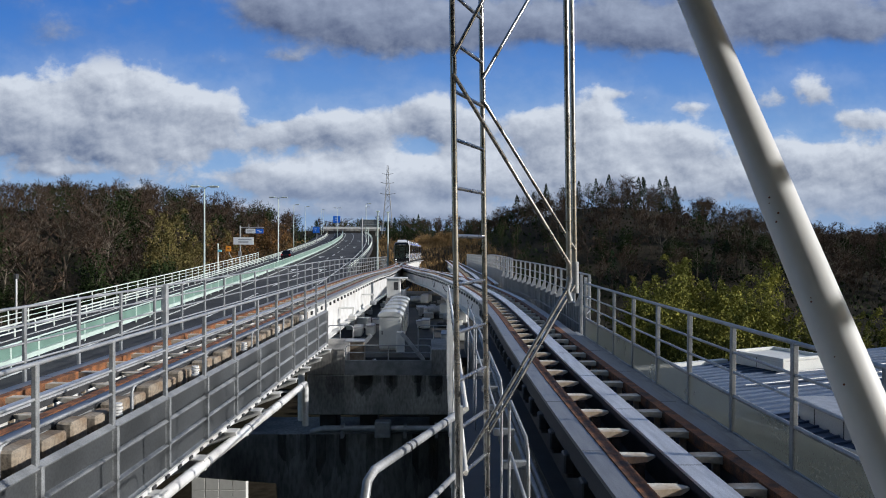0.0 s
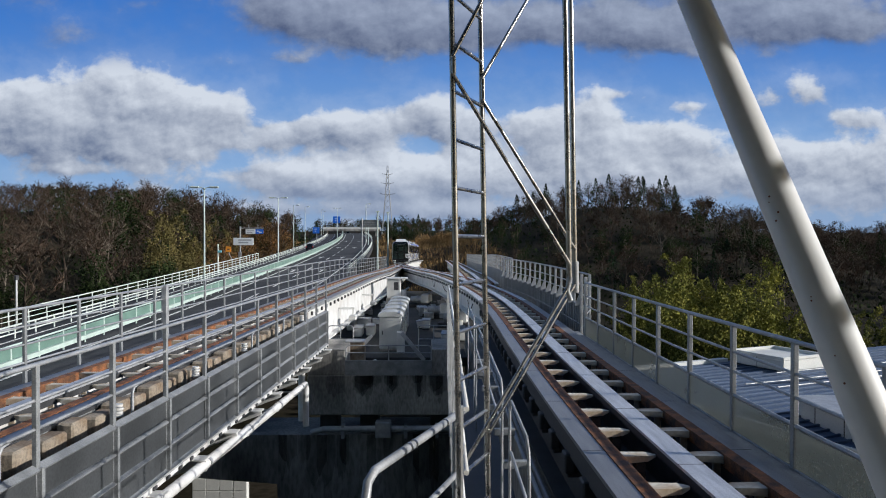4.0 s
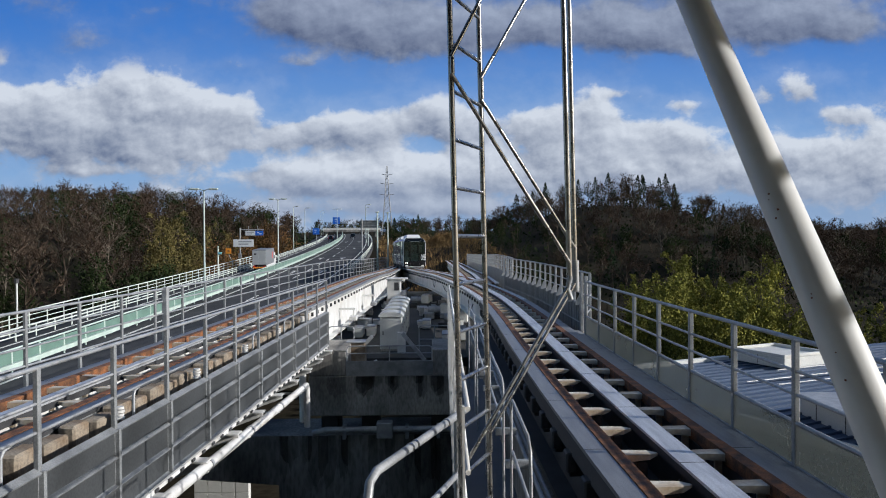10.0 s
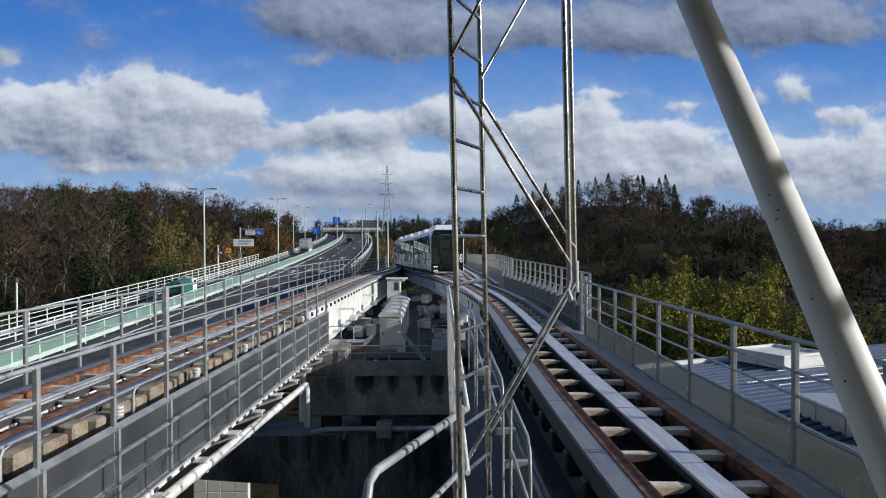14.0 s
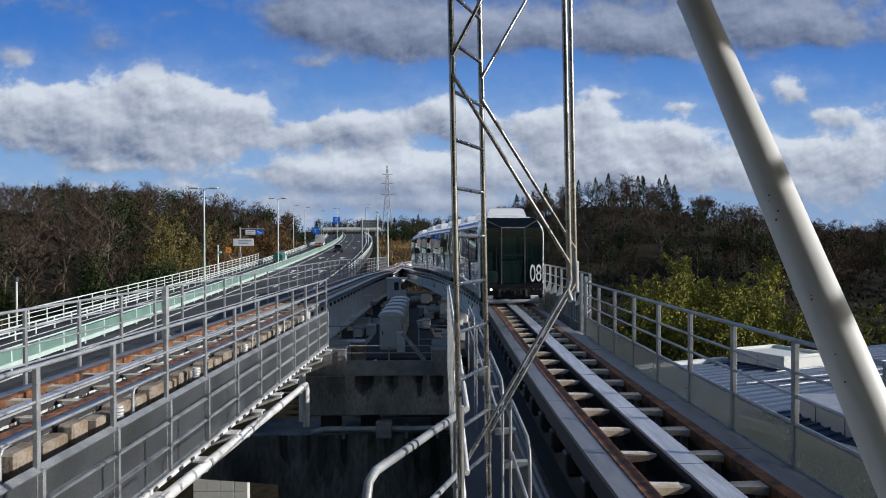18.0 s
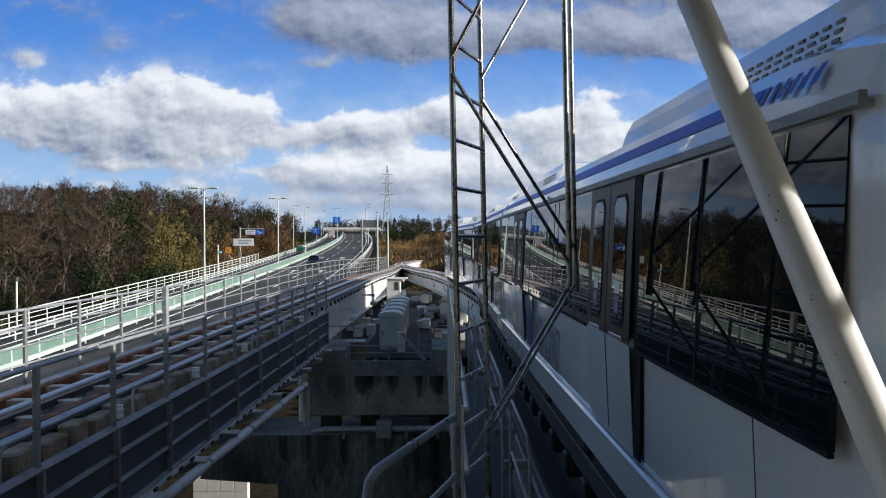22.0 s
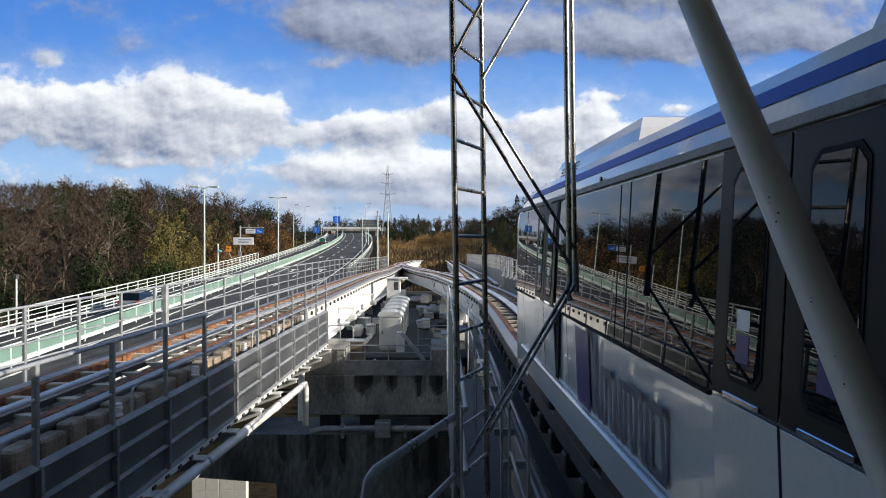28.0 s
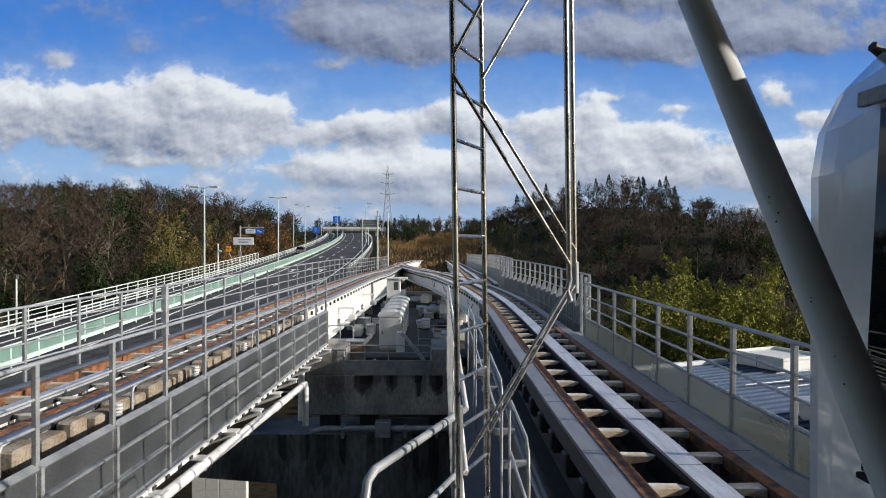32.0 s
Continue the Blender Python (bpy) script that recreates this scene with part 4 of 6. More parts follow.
thing("dry_scrub", "dry orange grass and scrub on the road bank", "scrub", kind="stuff", data=orange_scrub().mesh("dry_scrub", DRY))


# ---- train ----
GLASS = plain("dark_window_glass", (.004, .007, .011), .01, 0)
GLASS.node_tree.nodes["Principled BSDF"].inputs["Specular IOR Level"].default_value = .21
FACE_GLASS = plain("dark_green_windscreen", (.004, .014, .013), .03, alpha=.5)
CAB_TRIM = plain("dark_cab_trim", (.06, .075, .075), .6)
CAB_DESK = plain("teal_cab_desk", (.3, .44, .42), .5)
CAB_SEAT = plain("grey_cab_seat", (.34, .4, .4), .7)
CREAM = material("cream_gangway_plate", (.62, .6, .54), .5, 0, .06, 1, 30, .03)
BLACK = matt(plain("black_plastic", (.012, .012, .014), .4), .15)
RUBBER = matt(plain("black_rubber", (.012, .012, .013), .7), .15)
BLUE = plain("blue_stripe", (.012, .07, .5), .4)
BLUE.node_tree.nodes["Principled BSDF"].inputs["Specular IOR Level"].default_value = .15
NAVY = plain("navy_logo_block", (.012, .02, .18), .3)
LOGO = plain("grey_logo_letters", (.15, .155, .19), .4)
HEAD = plain("headlight_glow", (1, .97, .9), .2, emit=3.0)
CHROME = plain("chrome", (.7, .7, .7), .15, 1)
NUMBER = plain("white_number", (.85, .85, .85), .5)
UNDER = material("black_underframe", (.02, .02, .022), .6, .2, .2, 4, 40, .1)

PROF = ((-1.3, .38), (-1.3, 2.95), (-1.265, 3.1), (-1.13, 3.3), (-.85, 3.42), (-.45, 3.46), (0, 3.47), (.45, 3.46), (.85, 3.42), (1.13, 3.3), (1.265, 3.1), (1.3, 2.95), (1.3, .38))


ROUND = ((-1.3, .38), (-1.3, 2.72), (-1.28, 2.9), (-1.2, 3.08), (-1.05, 3.22), (-.6, 3.31), (0, 3.33), (.6, 3.31), (1.05, 3.22), (1.2, 3.08), (1.28, 2.9), (1.3, 2.72), (1.3, .38))


def loft(sections, name, mat, parent, label="", cap=True):
    m = Mesh()
    n = len(sections[0])
    vs = [p for s in sections for p in s]
    fs = [(i * n + j, i * n + (j + 1) % n, (i + 1) * n + (j + 1) % n, (i + 1) * n + j) for i in range(len(sections) - 1) for j in range(n)]
    m.add(vs, fs, False)
    if cap:
        m.add(sections[0], [tuple(range(n))])
    m.add(sections[-1], [tuple(range(n))])
    ob = part(name, m, mat, parent, label)
    return ob


def digits(text, size, mat, parent, at, name="number"):
    cu = bpy.data.curves.new(name, "FONT")
    cu.body, cu.size, cu.extrude, cu.align_x, cu.align_y = text, size, .004, "CENTER", "CENTER"
    tmp = bpy.data.objects.new(name, cu)
    scene.collection.objects.link(tmp)
    me = bpy.data.meshes.new_from_object(tmp.evaluated_get(bpy.context.evaluated_depsgraph_get()))
    bpy.data.objects.remove(tmp)
    me.materials.clear()
    me.materials.append(mat)
    ob = part(name, me, None, parent, "white numerals " + text if text == "08" else "", at=at)
    return ob


def train_car(cab):
    c = thing("train_car", "white maglev train car with dark windows and a blue roof stripe", "train car", "cars of the train")

    def ring(y, inset, drop, low=.38):
        return [(x - math.copysign(min(inset, abs(x)), x), y, (z if z < 2.9 else 2.9 + (z - 2.9) * (1 - drop)) if z > 1 else low) for x, z in PROF]

    if cab:
        def nose(y, inset, top, k, low):
            # rounded front outline, k: share of the full roof section
            out = []
            for (x, z), (fx, fz) in zip(PROF, ROUND):
                if z > 1:
                    x, z = fx + (x - fx) * k, fz + (z - fz) * k
                out.append((x - math.copysign(min(inset, abs(x)), x), y, min(z, top) if z > 1 else low))
            return out
        secs = [nose(-7.0, .06, 2.95, 0, .32), nose(-6.96, .03, 3.06, 0, .31), nose(-6.86, .008, 3.22, 0, .31), nose(-6.74, 0, 9, 0, .31), nose(-6.3, 0, 9, .5, .33), nose(-5.9, 0, 9, .85, .36), ring(-5.5, 0, 0), ring(6.95, 0, 0)]
    else:
        secs = [ring(-6.8, .02, .02), ring(-6.74, 0, 0), ring(6.74, 0, 0), ring(6.8, .02, .02)]
    loft(secs, "body", CAR_WHITE, c, cap=not cab)
    if cab:
        inner = [[(x * .93, y, .82 + (z - .82) * .96 if z > 1 else .8) for x, _, z in secs[0]] for y in (-6.98, -5.75)]
        edge = [(x * .985, -6.995, z if z > 1 else .45) for x, _, z in secs[0]]
        loft([edge] + inner, "cab_lining", CAB_TRIM, c, "dark driver's cab lining", cap=False)
        part("cab_desk", Mesh().box(-1.1, -.5, -6.7, -6.3, .82, 1.3, .05), CAB_DESK, c, "teal driver's desk")
        part("cab_desk", Mesh().box(-.34, .42, -6.5, -6.3, .82, 1.62, .04), CAB_DESK, c, "teal centre console")
        part("cab_desk_top", Mesh().box(-.38, .46, -6.6, -6.28, 1.63, 1.68, .01), CAB_SEAT, c)
        part("seat_back", Mesh().box(-1.0, -.6, -6.15, -6.02, 1.2, 2.0, .05), CAB_SEAT, c, "grey driver's seat")
        part("bulkhead_window", Mesh().box(-.3, .38, -5.8, -5.76, 1.75, 2.6, .02), CAB_DESK, c)
        part("bulkhead_window", Mesh().box(.62, 1.0, -5.8, -5.76, 1.75, 2.6, .02), CAB_DESK, c)
        for x in (-.42, .5, .95):
            part("grab_pole", Mesh().tube([(x, -6.3, .9), (x, -6.3, 2.6)], .018, 8), CHROME, c)
    for s in (-1, 1):
        def slab(name, y0, y1, z0, z1, mat, out=.006, label="", parent=None, lo=0.0, bev=.004):
            return part(name, Mesh().box(*sorted((s * (1.3 + lo), s * (1.3 + lo + out))), y0, y1, z0, z1, bev), mat, parent or c, label)
        def pane(name, y0, y1, z0, z1, mat, proud, label="", parent=None):
            """A pane set in the side."""
            pr = [(s * 1.3, z0), (s * (1.3 + proud), z0), (s * (1.3 + proud), z1), (s * 1.3, z1)]
            return part(name, Mesh().add([(x, y, z) for y in (y0, y1) for x, z in pr], [(0, 1, 5, 4), (1, 2, 6, 5), (2, 3, 7, 6), (0, 1, 2, 3), (4, 5, 6, 7)]), mat, parent or c, label)
        # glazing in bands between the doors
        front, rear = (-6.3 if s < 0 else -6.45, 6.8) if cab else (-6.67, 6.67)
        doors = ((-2.75, 3.75) if cab else (-3.3, 3.05)) if s < 0 else (2.85, -3.55)
        if s < 0 and not cab:
            bands = ((front, -4.23, (.5,)), (-2.55, 2.12, (.37, .43, .87)), (3.8, rear, (.5,)))
        elif s < 0:
            bands = ((front, -3.68, (.55,)), (-2.0, 2.82, (.37, .43, .87)), (4.5, rear, (.5,)))
        else:
            bands = ((front, -4.3, (.5,)), (-2.63, 2.1, (.13, .57, .63)), (3.77, rear, (.45,)))
        for y0, y1, cuts in bands:
            w = pane("window", y0, y1, 1.65, 2.92, GLASS, .008, "dark reflecting side window")
            slab("window_sill", y0, y1, 1.625, 1.647, RUBBER, .03, parent=w)
            for k in cuts:
                y = y0 + (y1 - y0) * k
                pane("mullion", y - .012, y + .012, 1.66, 2.915, RUBBER, .0105, parent=w)
        slab("drip_rail", front - .1, rear + .05, 2.94, 2.995, GALV_DULL, .035, "grey drip rail above the windows")
        for y in doors:
            d = slab("door_surround", y - .75, y + .75, .8, 2.935, CAR_WHITE, .005, "door recess")
            for k in (-1, 1):
                a, b_ = (y - .74, y - .008) if k < 0 else (y + .008, y + .74)
                slab("door_leaf", a, b_, .83, 1.64, CAR_WHITE, .006, "white lower door leaf", d, .0055)
                lf = slab("door_band", a, b_, 1.66, 2.93, BLACK, .008, "black upper door leaf", d, .0055)
                m_ = (a + b_) / 2
                out = [(m_ + sy * (.18 - (.06 if i in (0, 2) else 0)), z) for sy, seq in ((1, ((0, 1.78), (1, 1.84), (1, 2.74), (2, 2.8))), (-1, ((2, 2.8), (1, 2.74), (1, 1.84), (0, 1.78)))) for i, z in seq]
                frame_ = [(m_ + (yy - m_) * 1.12, 2.29 + (z - 2.29) * 1.05) for yy, z in out]
                for nm, ring_, x0, x1, mt_ in (("glass_frame", frame_, 1.313, 1.318, RUBBER), ("door_glass", out, 1.313, 1.321, GLASS)):
                    vs = [(s * x, yy, z) for x in (x0, x1) for yy, z in ring_]
                    part(nm, Mesh().add(vs, [tuple(range(8)), tuple(range(8, 16))] + [(i, (i + 1) % 8, 8 + (i + 1) % 8, 8 + i) for i in range(8)]), mt_, d, "dark door window with rounded corners" if nm == "door_glass" else "")
                slab("door_sticker", m_ - .07, m_ + .07, 1.86, 2.0, NAVY, .002, "blue sticker", d, .0215, .0005)
                slab("door_sticker", m_ - .07, m_ + .07, 2.02, 2.12, NUMBER, .002, "white sticker", d, .0215, .0005)
                slab("door_foot", m_ - .2, m_ + .2, 1.66, 1.69, CHROME, .012, "", d, .014)
            slab("door_gap", y - .012, y + .012, .83, 1.65, RUBBER, .002, "", None, .012, .0005)
            slab("door_gap", *sorted((y + s * .755, y + s * .925)), .8, 2.935, RUBBER, .016, "black vertical seal")
        if not cab:
            for y in (-6.76, 6.76):
                slab("end_trim", y - .035, y + .035, .8, 2.93, STAINLESS, .012, "stainless end trim")
        else:
            slab("end_trim", 6.87, 6.94, .8, 2.93, STAINLESS, .012, "stainless end trim")
        # blue stripe on the roof shoulder
        q0, q1 = Vector((s * 1.262, 0, 3.105)), Vector((s * 1.195, 0, 3.206))
        n = Vector((s * .87, 0, .49)) * .006
        ya, yb = (-5.4, 6.85) if cab else (-6.7, 6.7)
        part("roof_stripe", Mesh().add([q0 + n + Vector((0, ya, 0)), q1 + n + Vector((0, ya, 0)), q1 + n + Vector((0, yb, 0)), q0 + n + Vector((0, yb, 0))], [(0, 1, 2, 3)]), BLUE, c, "blue stripe along the roof edge")
        if cab:
            for k in range(6):
                y = -5.98 + k * .1
                part("stripe_mark", Mesh().add([q0 + n + Vector((0, y, -.0)), q1 + n + Vector((0, y + .02, 0)), q1 + n + Vector((0, y + .07, 0)), q0 + n + Vector((0, y + .05, 0))], [(0, 1, 2, 3)]), BLUE, c)
        slab("side_sill", -5.9 if cab else -6.6, 6.6, .68, .77, CAR_WHITE, .06, "white sill ledge", lo=-.02, bev=.02)
        for y in (-5.6, -2.02, 4.4):
            slab("panel_joint", y - .006, y + .006, .8, 1.62, RUBBER, .002)
        # block logo without lettering
        b0 = (2.35 if s < 0 else -1.25) if cab else .1
        slab("logo_block", b0 - .3, b0 + .3, .8, 1.58, NAVY, .003, "navy blue logo block")
        y = b0 - .4 if s < 0 else b0 + .4
        dy = -1 if s < 0 else 1
        for wdt, hgt, z0 in ((.095, .7, .82), (.09, .5, .82), (.34, .46, .82), (.09, .5, .82), (.6, .46, .82), (.38, .46, .82)):
            a, b = sorted((y, y + dy * wdt))
            if wdt < .1:
                slab("logo_bar", a, b, z0, z0 + hgt, LOGO, .003)
            else:
                for e in np.linspace(a + .03, b - .03, 3 if wdt > .4 else 2):
                    slab("logo_bar", float(e) - .04, float(e) + .04, z0, z0 + hgt, LOGO, .003)
                slab("logo_bar", a, b, z0 + hgt - .002, z0 + hgt + .07, LOGO, .003)
                if .37 < wdt < .4:
                    slab("logo_bar", a + .075, b - .075, z0, z0 + .07, LOGO, .003)
            y += dy * (wdt + .1)
        part("side_lamp", Mesh().tube([(s * 1.29, -.7 * s, 3.02), (s * 1.306, -.7 * s, 3.02)], .03, 10), BLACK, c)
        for i in range(5):
            y = -5.2 + i * 2.6
            part("levitation_module", Mesh().box(*sorted((s * .72, s * 1.14)), y - 1.1, y + 1.1, .08, .6, .04), UNDER, c, "black levitation module")
            part("damper", Mesh().tube([(s * 1.1, y - .5, .35), (s * 1.1, y + .5, .45)], .06, 8), UNDER, c)
    part("underframe", Mesh().box(-1.1, 1.1, -6.6, 6.8, .58, .76, .03), UNDER, c, "black underframe")
    for y, half in (((-3.5, 2.35), (4.65, 2.1)) if cab else ((-3.9, 2.2), (3.9, 2.2))):
        m = Mesh()
        sec = lambda k, z, e: [(-k, y - e, z), (k, y - e, z), (k, y + e, z), (-k, y + e, z)]
        rings_ = [sec(.8, 3.38, half), sec(.74, 3.6, half - .08), sec(.69, 3.71, half - .18), sec(.6, 3.75, half - .3)]
        m.add([p for r_ in rings_ for p in r_], [(4 * j + i, 4 * j + (i + 1) % 4, 4 * j + 4 + (i + 1) % 4, 4 * j + 4 + i) for j in range(3) for i in range(4)] + [(12, 13, 14, 15)])
        ac = part("air_conditioner", m, CAR_WHITE, c, "white rooftop air conditioner")
        for s in (-1, 1):
            for k in range(10):
                for r in range(3):
                    yy, zz = y - half + .5 + k * .13, 3.46 + r * .05
                    xx = s * (.8 - (zz - 3.38) * .27 + .002)
                    part("louvre", Mesh().box(xx - .006, xx + .006, yy, yy + .07, zz, zz + .018), GALV_DULL, ac)
    if cab:
        f = part("face_panel", Mesh().box(-1.235, 1.235, -7.02, -6.99, .3, .84, .01), BLACK, c, "black lower front panel")
        for a, b, nm in ((-1.2, -.42, "windscreen"), (.52, 1.2, "windscreen")):
            part(nm, Mesh().box(a, b, -7.022, -7.005, .85, 2.93, .004), FACE_GLASS, c, "dark green windscreen pane")
        ed = part("front_door", Mesh().box(-.38, .48, -7.032, -7.014, .85, 2.93, .004), FACE_GLASS, c, "dark glass front emergency door")
        for a, b in ((-.42, -.38), (.48, .52)):
            part("door_frame", Mesh().box(a, b, -7.05, -7.0, .82, 2.95, .006), DARK_STEEL, ed)
        part("door_frame", Mesh().box(-.42, .52, -7.05, -7.0, 2.93, 2.97, .006), GALV_DULL, ed)
        part("door_bar", Mesh().box(-.36, .46, -7.04, -7.033, 1.88, 1.97), BLACK, ed, "black cross bar")
        part("door_handle", Mesh().box(-.48, -.45, -7.06, -7.028, 1.6, 1.95, .005), BLACK, ed)
        vs = [(s * w, y, z) for w, y, z in ((1.17, -7.012, 2.94), (1.12, -6.975, 3.07), (1.03, -6.875, 3.23), (.93, -6.76, 3.325)) for s in (-1, 1)]
        part("upper_glass", Mesh().add(vs, [(0, 1, 3, 2), (2, 3, 5, 4), (4, 5, 7, 6)], True), GLASS, c, "slanted dark upper windscreen")
        for s, a in ((-1, -.4), (1, .5)):
            part("visor_rib", Mesh().tube([(a, -7.035, 2.95), (s * 1.08, -6.86, 3.25)], .022, 6), DARK_STEEL, c)
        for x in (-1.0, -.81, .86, 1.01, 1.14):
            part("headlight", Mesh().tube([(x, -7.035, .62), (x, -7.01, .62)], .045, 14), HEAD if x < 0 else DARK_STEEL, c, "round headlight")
        digits("08", .92, NUMBER, c, Matrix.Translation((.91, -7.028, 1.2)) @ pose(0, 0, 0, 90, 0, 0) @ Matrix.Diagonal((.5, 1, 1, 1)))
        part("coupler", Mesh().box(-.12, .12, -7.2, -6.9, .42, .6, .03), BLACK, c)
        part("coupler_recess", Mesh().box(-.62, .72, -7.026, -7.0, .34, .66, .01), RUBBER, c)
        for x in (-.5, .55):
            part("recess_post", Mesh().box(x - .05, x + .05, -7.07, -7.02, .36, .62, .015), DARK_STEEL, c)
        part("coupler_head", Mesh().tube([(0, -7.26, .5), (0, -7.18, .5)], .07, 10), BLACK, c)
        for x in (-.75, .75):
            part("hose", Mesh().tube([(x * .4, -7.03, .55), (x * .45, -7.12, .46), (x * .5, -7.03, .38)], .03, 6), BLACK, c)
        part("skid_bar", Mesh().box(-.98, 1.05, -7.14, -6.98, .1, .25, .05), GALV, c, "grey front guard bar")
        for s in (-1, 1):
            part("skid_bracket", Mesh().box(*sorted((s * .72, s * 1.05)), -7.04, -6.7, .25, .4, .02), WHITE_STEEL, c)
            part("wiper", Mesh().tube([(s * .6, -7.045, 2.2), (s * .6, -7.045, 1.35)], .012, 6), BLACK, c)
    ends = (6.95,) if cab else (-6.8, 6.8)
    for y in ends:
        k = math.copysign(.13 if cab else .37, y)
        part("gangway", Mesh().box(-1.2, 1.2, *sorted((y, y + k)), .6, 3.22, .03), CREAM if cab else RUBBER, c, "cream gangway plate" if cab else "black gangway bellows")
    # the sides lean inwards towards the roof
    for ob in c.children_recursive:
        if ob.type == "MESH" and ob.matrix_basis == Matrix():
            for v in ob.data.vertices:
                if abs(v.co.x) > .3 and v.co.z > .3:
                    v.co.x -= math.copysign(min(1, (abs(v.co.x) - .3) / .9) * .045 * (min(v.co.z, 3.0) - 1.65), v.co.x)
    return c


CARS = [train_car(True), train_car(False), train_car(True)]


# ---- road vehicles ----
PAINT = {k: plain("car_paint_" + k, v, .2, 0, coat=.5) for k, v in (("black", (.015, .016, .02)), ("white", (.7, .7, .7)), ("grey", (.2, .21, .22)))}
TRUCK_GREY = material("grey_truck_side", (.2, .215, .23), .5, 0, .05, .5, 20, .02)
TRUCK_WHITE = material("white_truck_paint", (.75, .75, .74), .4, 0, .05, .5, 20, .02)
TRUCK_DOOR = material("pale_grey_truck_door", (.46, .47, .48), .5, 0, .05, .5, 20, .02)
TARP = material("green_tarpaulin", (.02, .16, .11), .7, 0, .2, 1.5, 20, .2)
RED = plain("red_mark", (.75, .03, .02), .4)
TAIL = plain("tail_light", (.5, .01, .01), .3)


def wheels(c, r, xs, ys, w=.22):
    for y in ys:
        for x in xs:
            t = part("wheel", Mesh().tube([(x - w / 2, y, r), (x + w / 2, y, r)], r, 16), RUBBER, c)
            part("rim", Mesh().tube([(x - w / 2 - .012, y, r), (x + w / 2 + .012, y, r)], r * .58, 12), CHROME, t)


def motor_car(paint, label):
    """A car that heads along +y."""
    c = thing("car", label, "car", "cars on the highway")
    side = ((-2.2, .35), (-2.25, .75), (-2.1, .95), (-1.2, 1.0), (-.5, 1.05), (1.0, 1.0), (1.9, .85), (2.2, .65), (2.2, .35))
    m = Mesh()
    vs = [(x, y, z) for x in (-.85, .85) for y, z in side]
    n = len(side)
    m.add(vs, [tuple(range(n)), tuple(range(n, 2 * n))] + [(i, (i + 1) % n, n + (i + 1) % n, n + i) for i in range(n)])
    part("body", m, PAINT[paint], c)
    cabin = [(-2.0, 1.0), (-1.6, 1.45), (-.2, 1.55), (.5, 1.45), (1.25, 1.0)]
    vs = [(s * (.8 if z < 1.1 else .62), y, z) for s in (-1, 1) for y, z in cabin]
    n = 5
    g = part("glasshouse", Mesh().add(vs, [tuple(range(n)), tuple(range(n, 2 * n))] + [(i, (i + 1) % n, n + (i + 1) % n, n + i) for i in range(n)]), GLASS, c, "dark glazed cabin")
    part("roof", Mesh().box(-.6, .6, -1.5, .35, 1.46, 1.57, .04), PAINT[paint], c)
    for s in (-1, 1):
        part("headlight", Mesh().box(*sorted((s * .5, s * .8)), 2.15, 2.23, .6, .75, .02), CHROME, c)
        part("tail_light", Mesh().box(*sorted((s * .55, s * .82)), -2.28, -2.2, .75, .95, .02), TAIL, c)
    wheels(c, .32, (-.76, .76), (-1.35, 1.35))
    return c


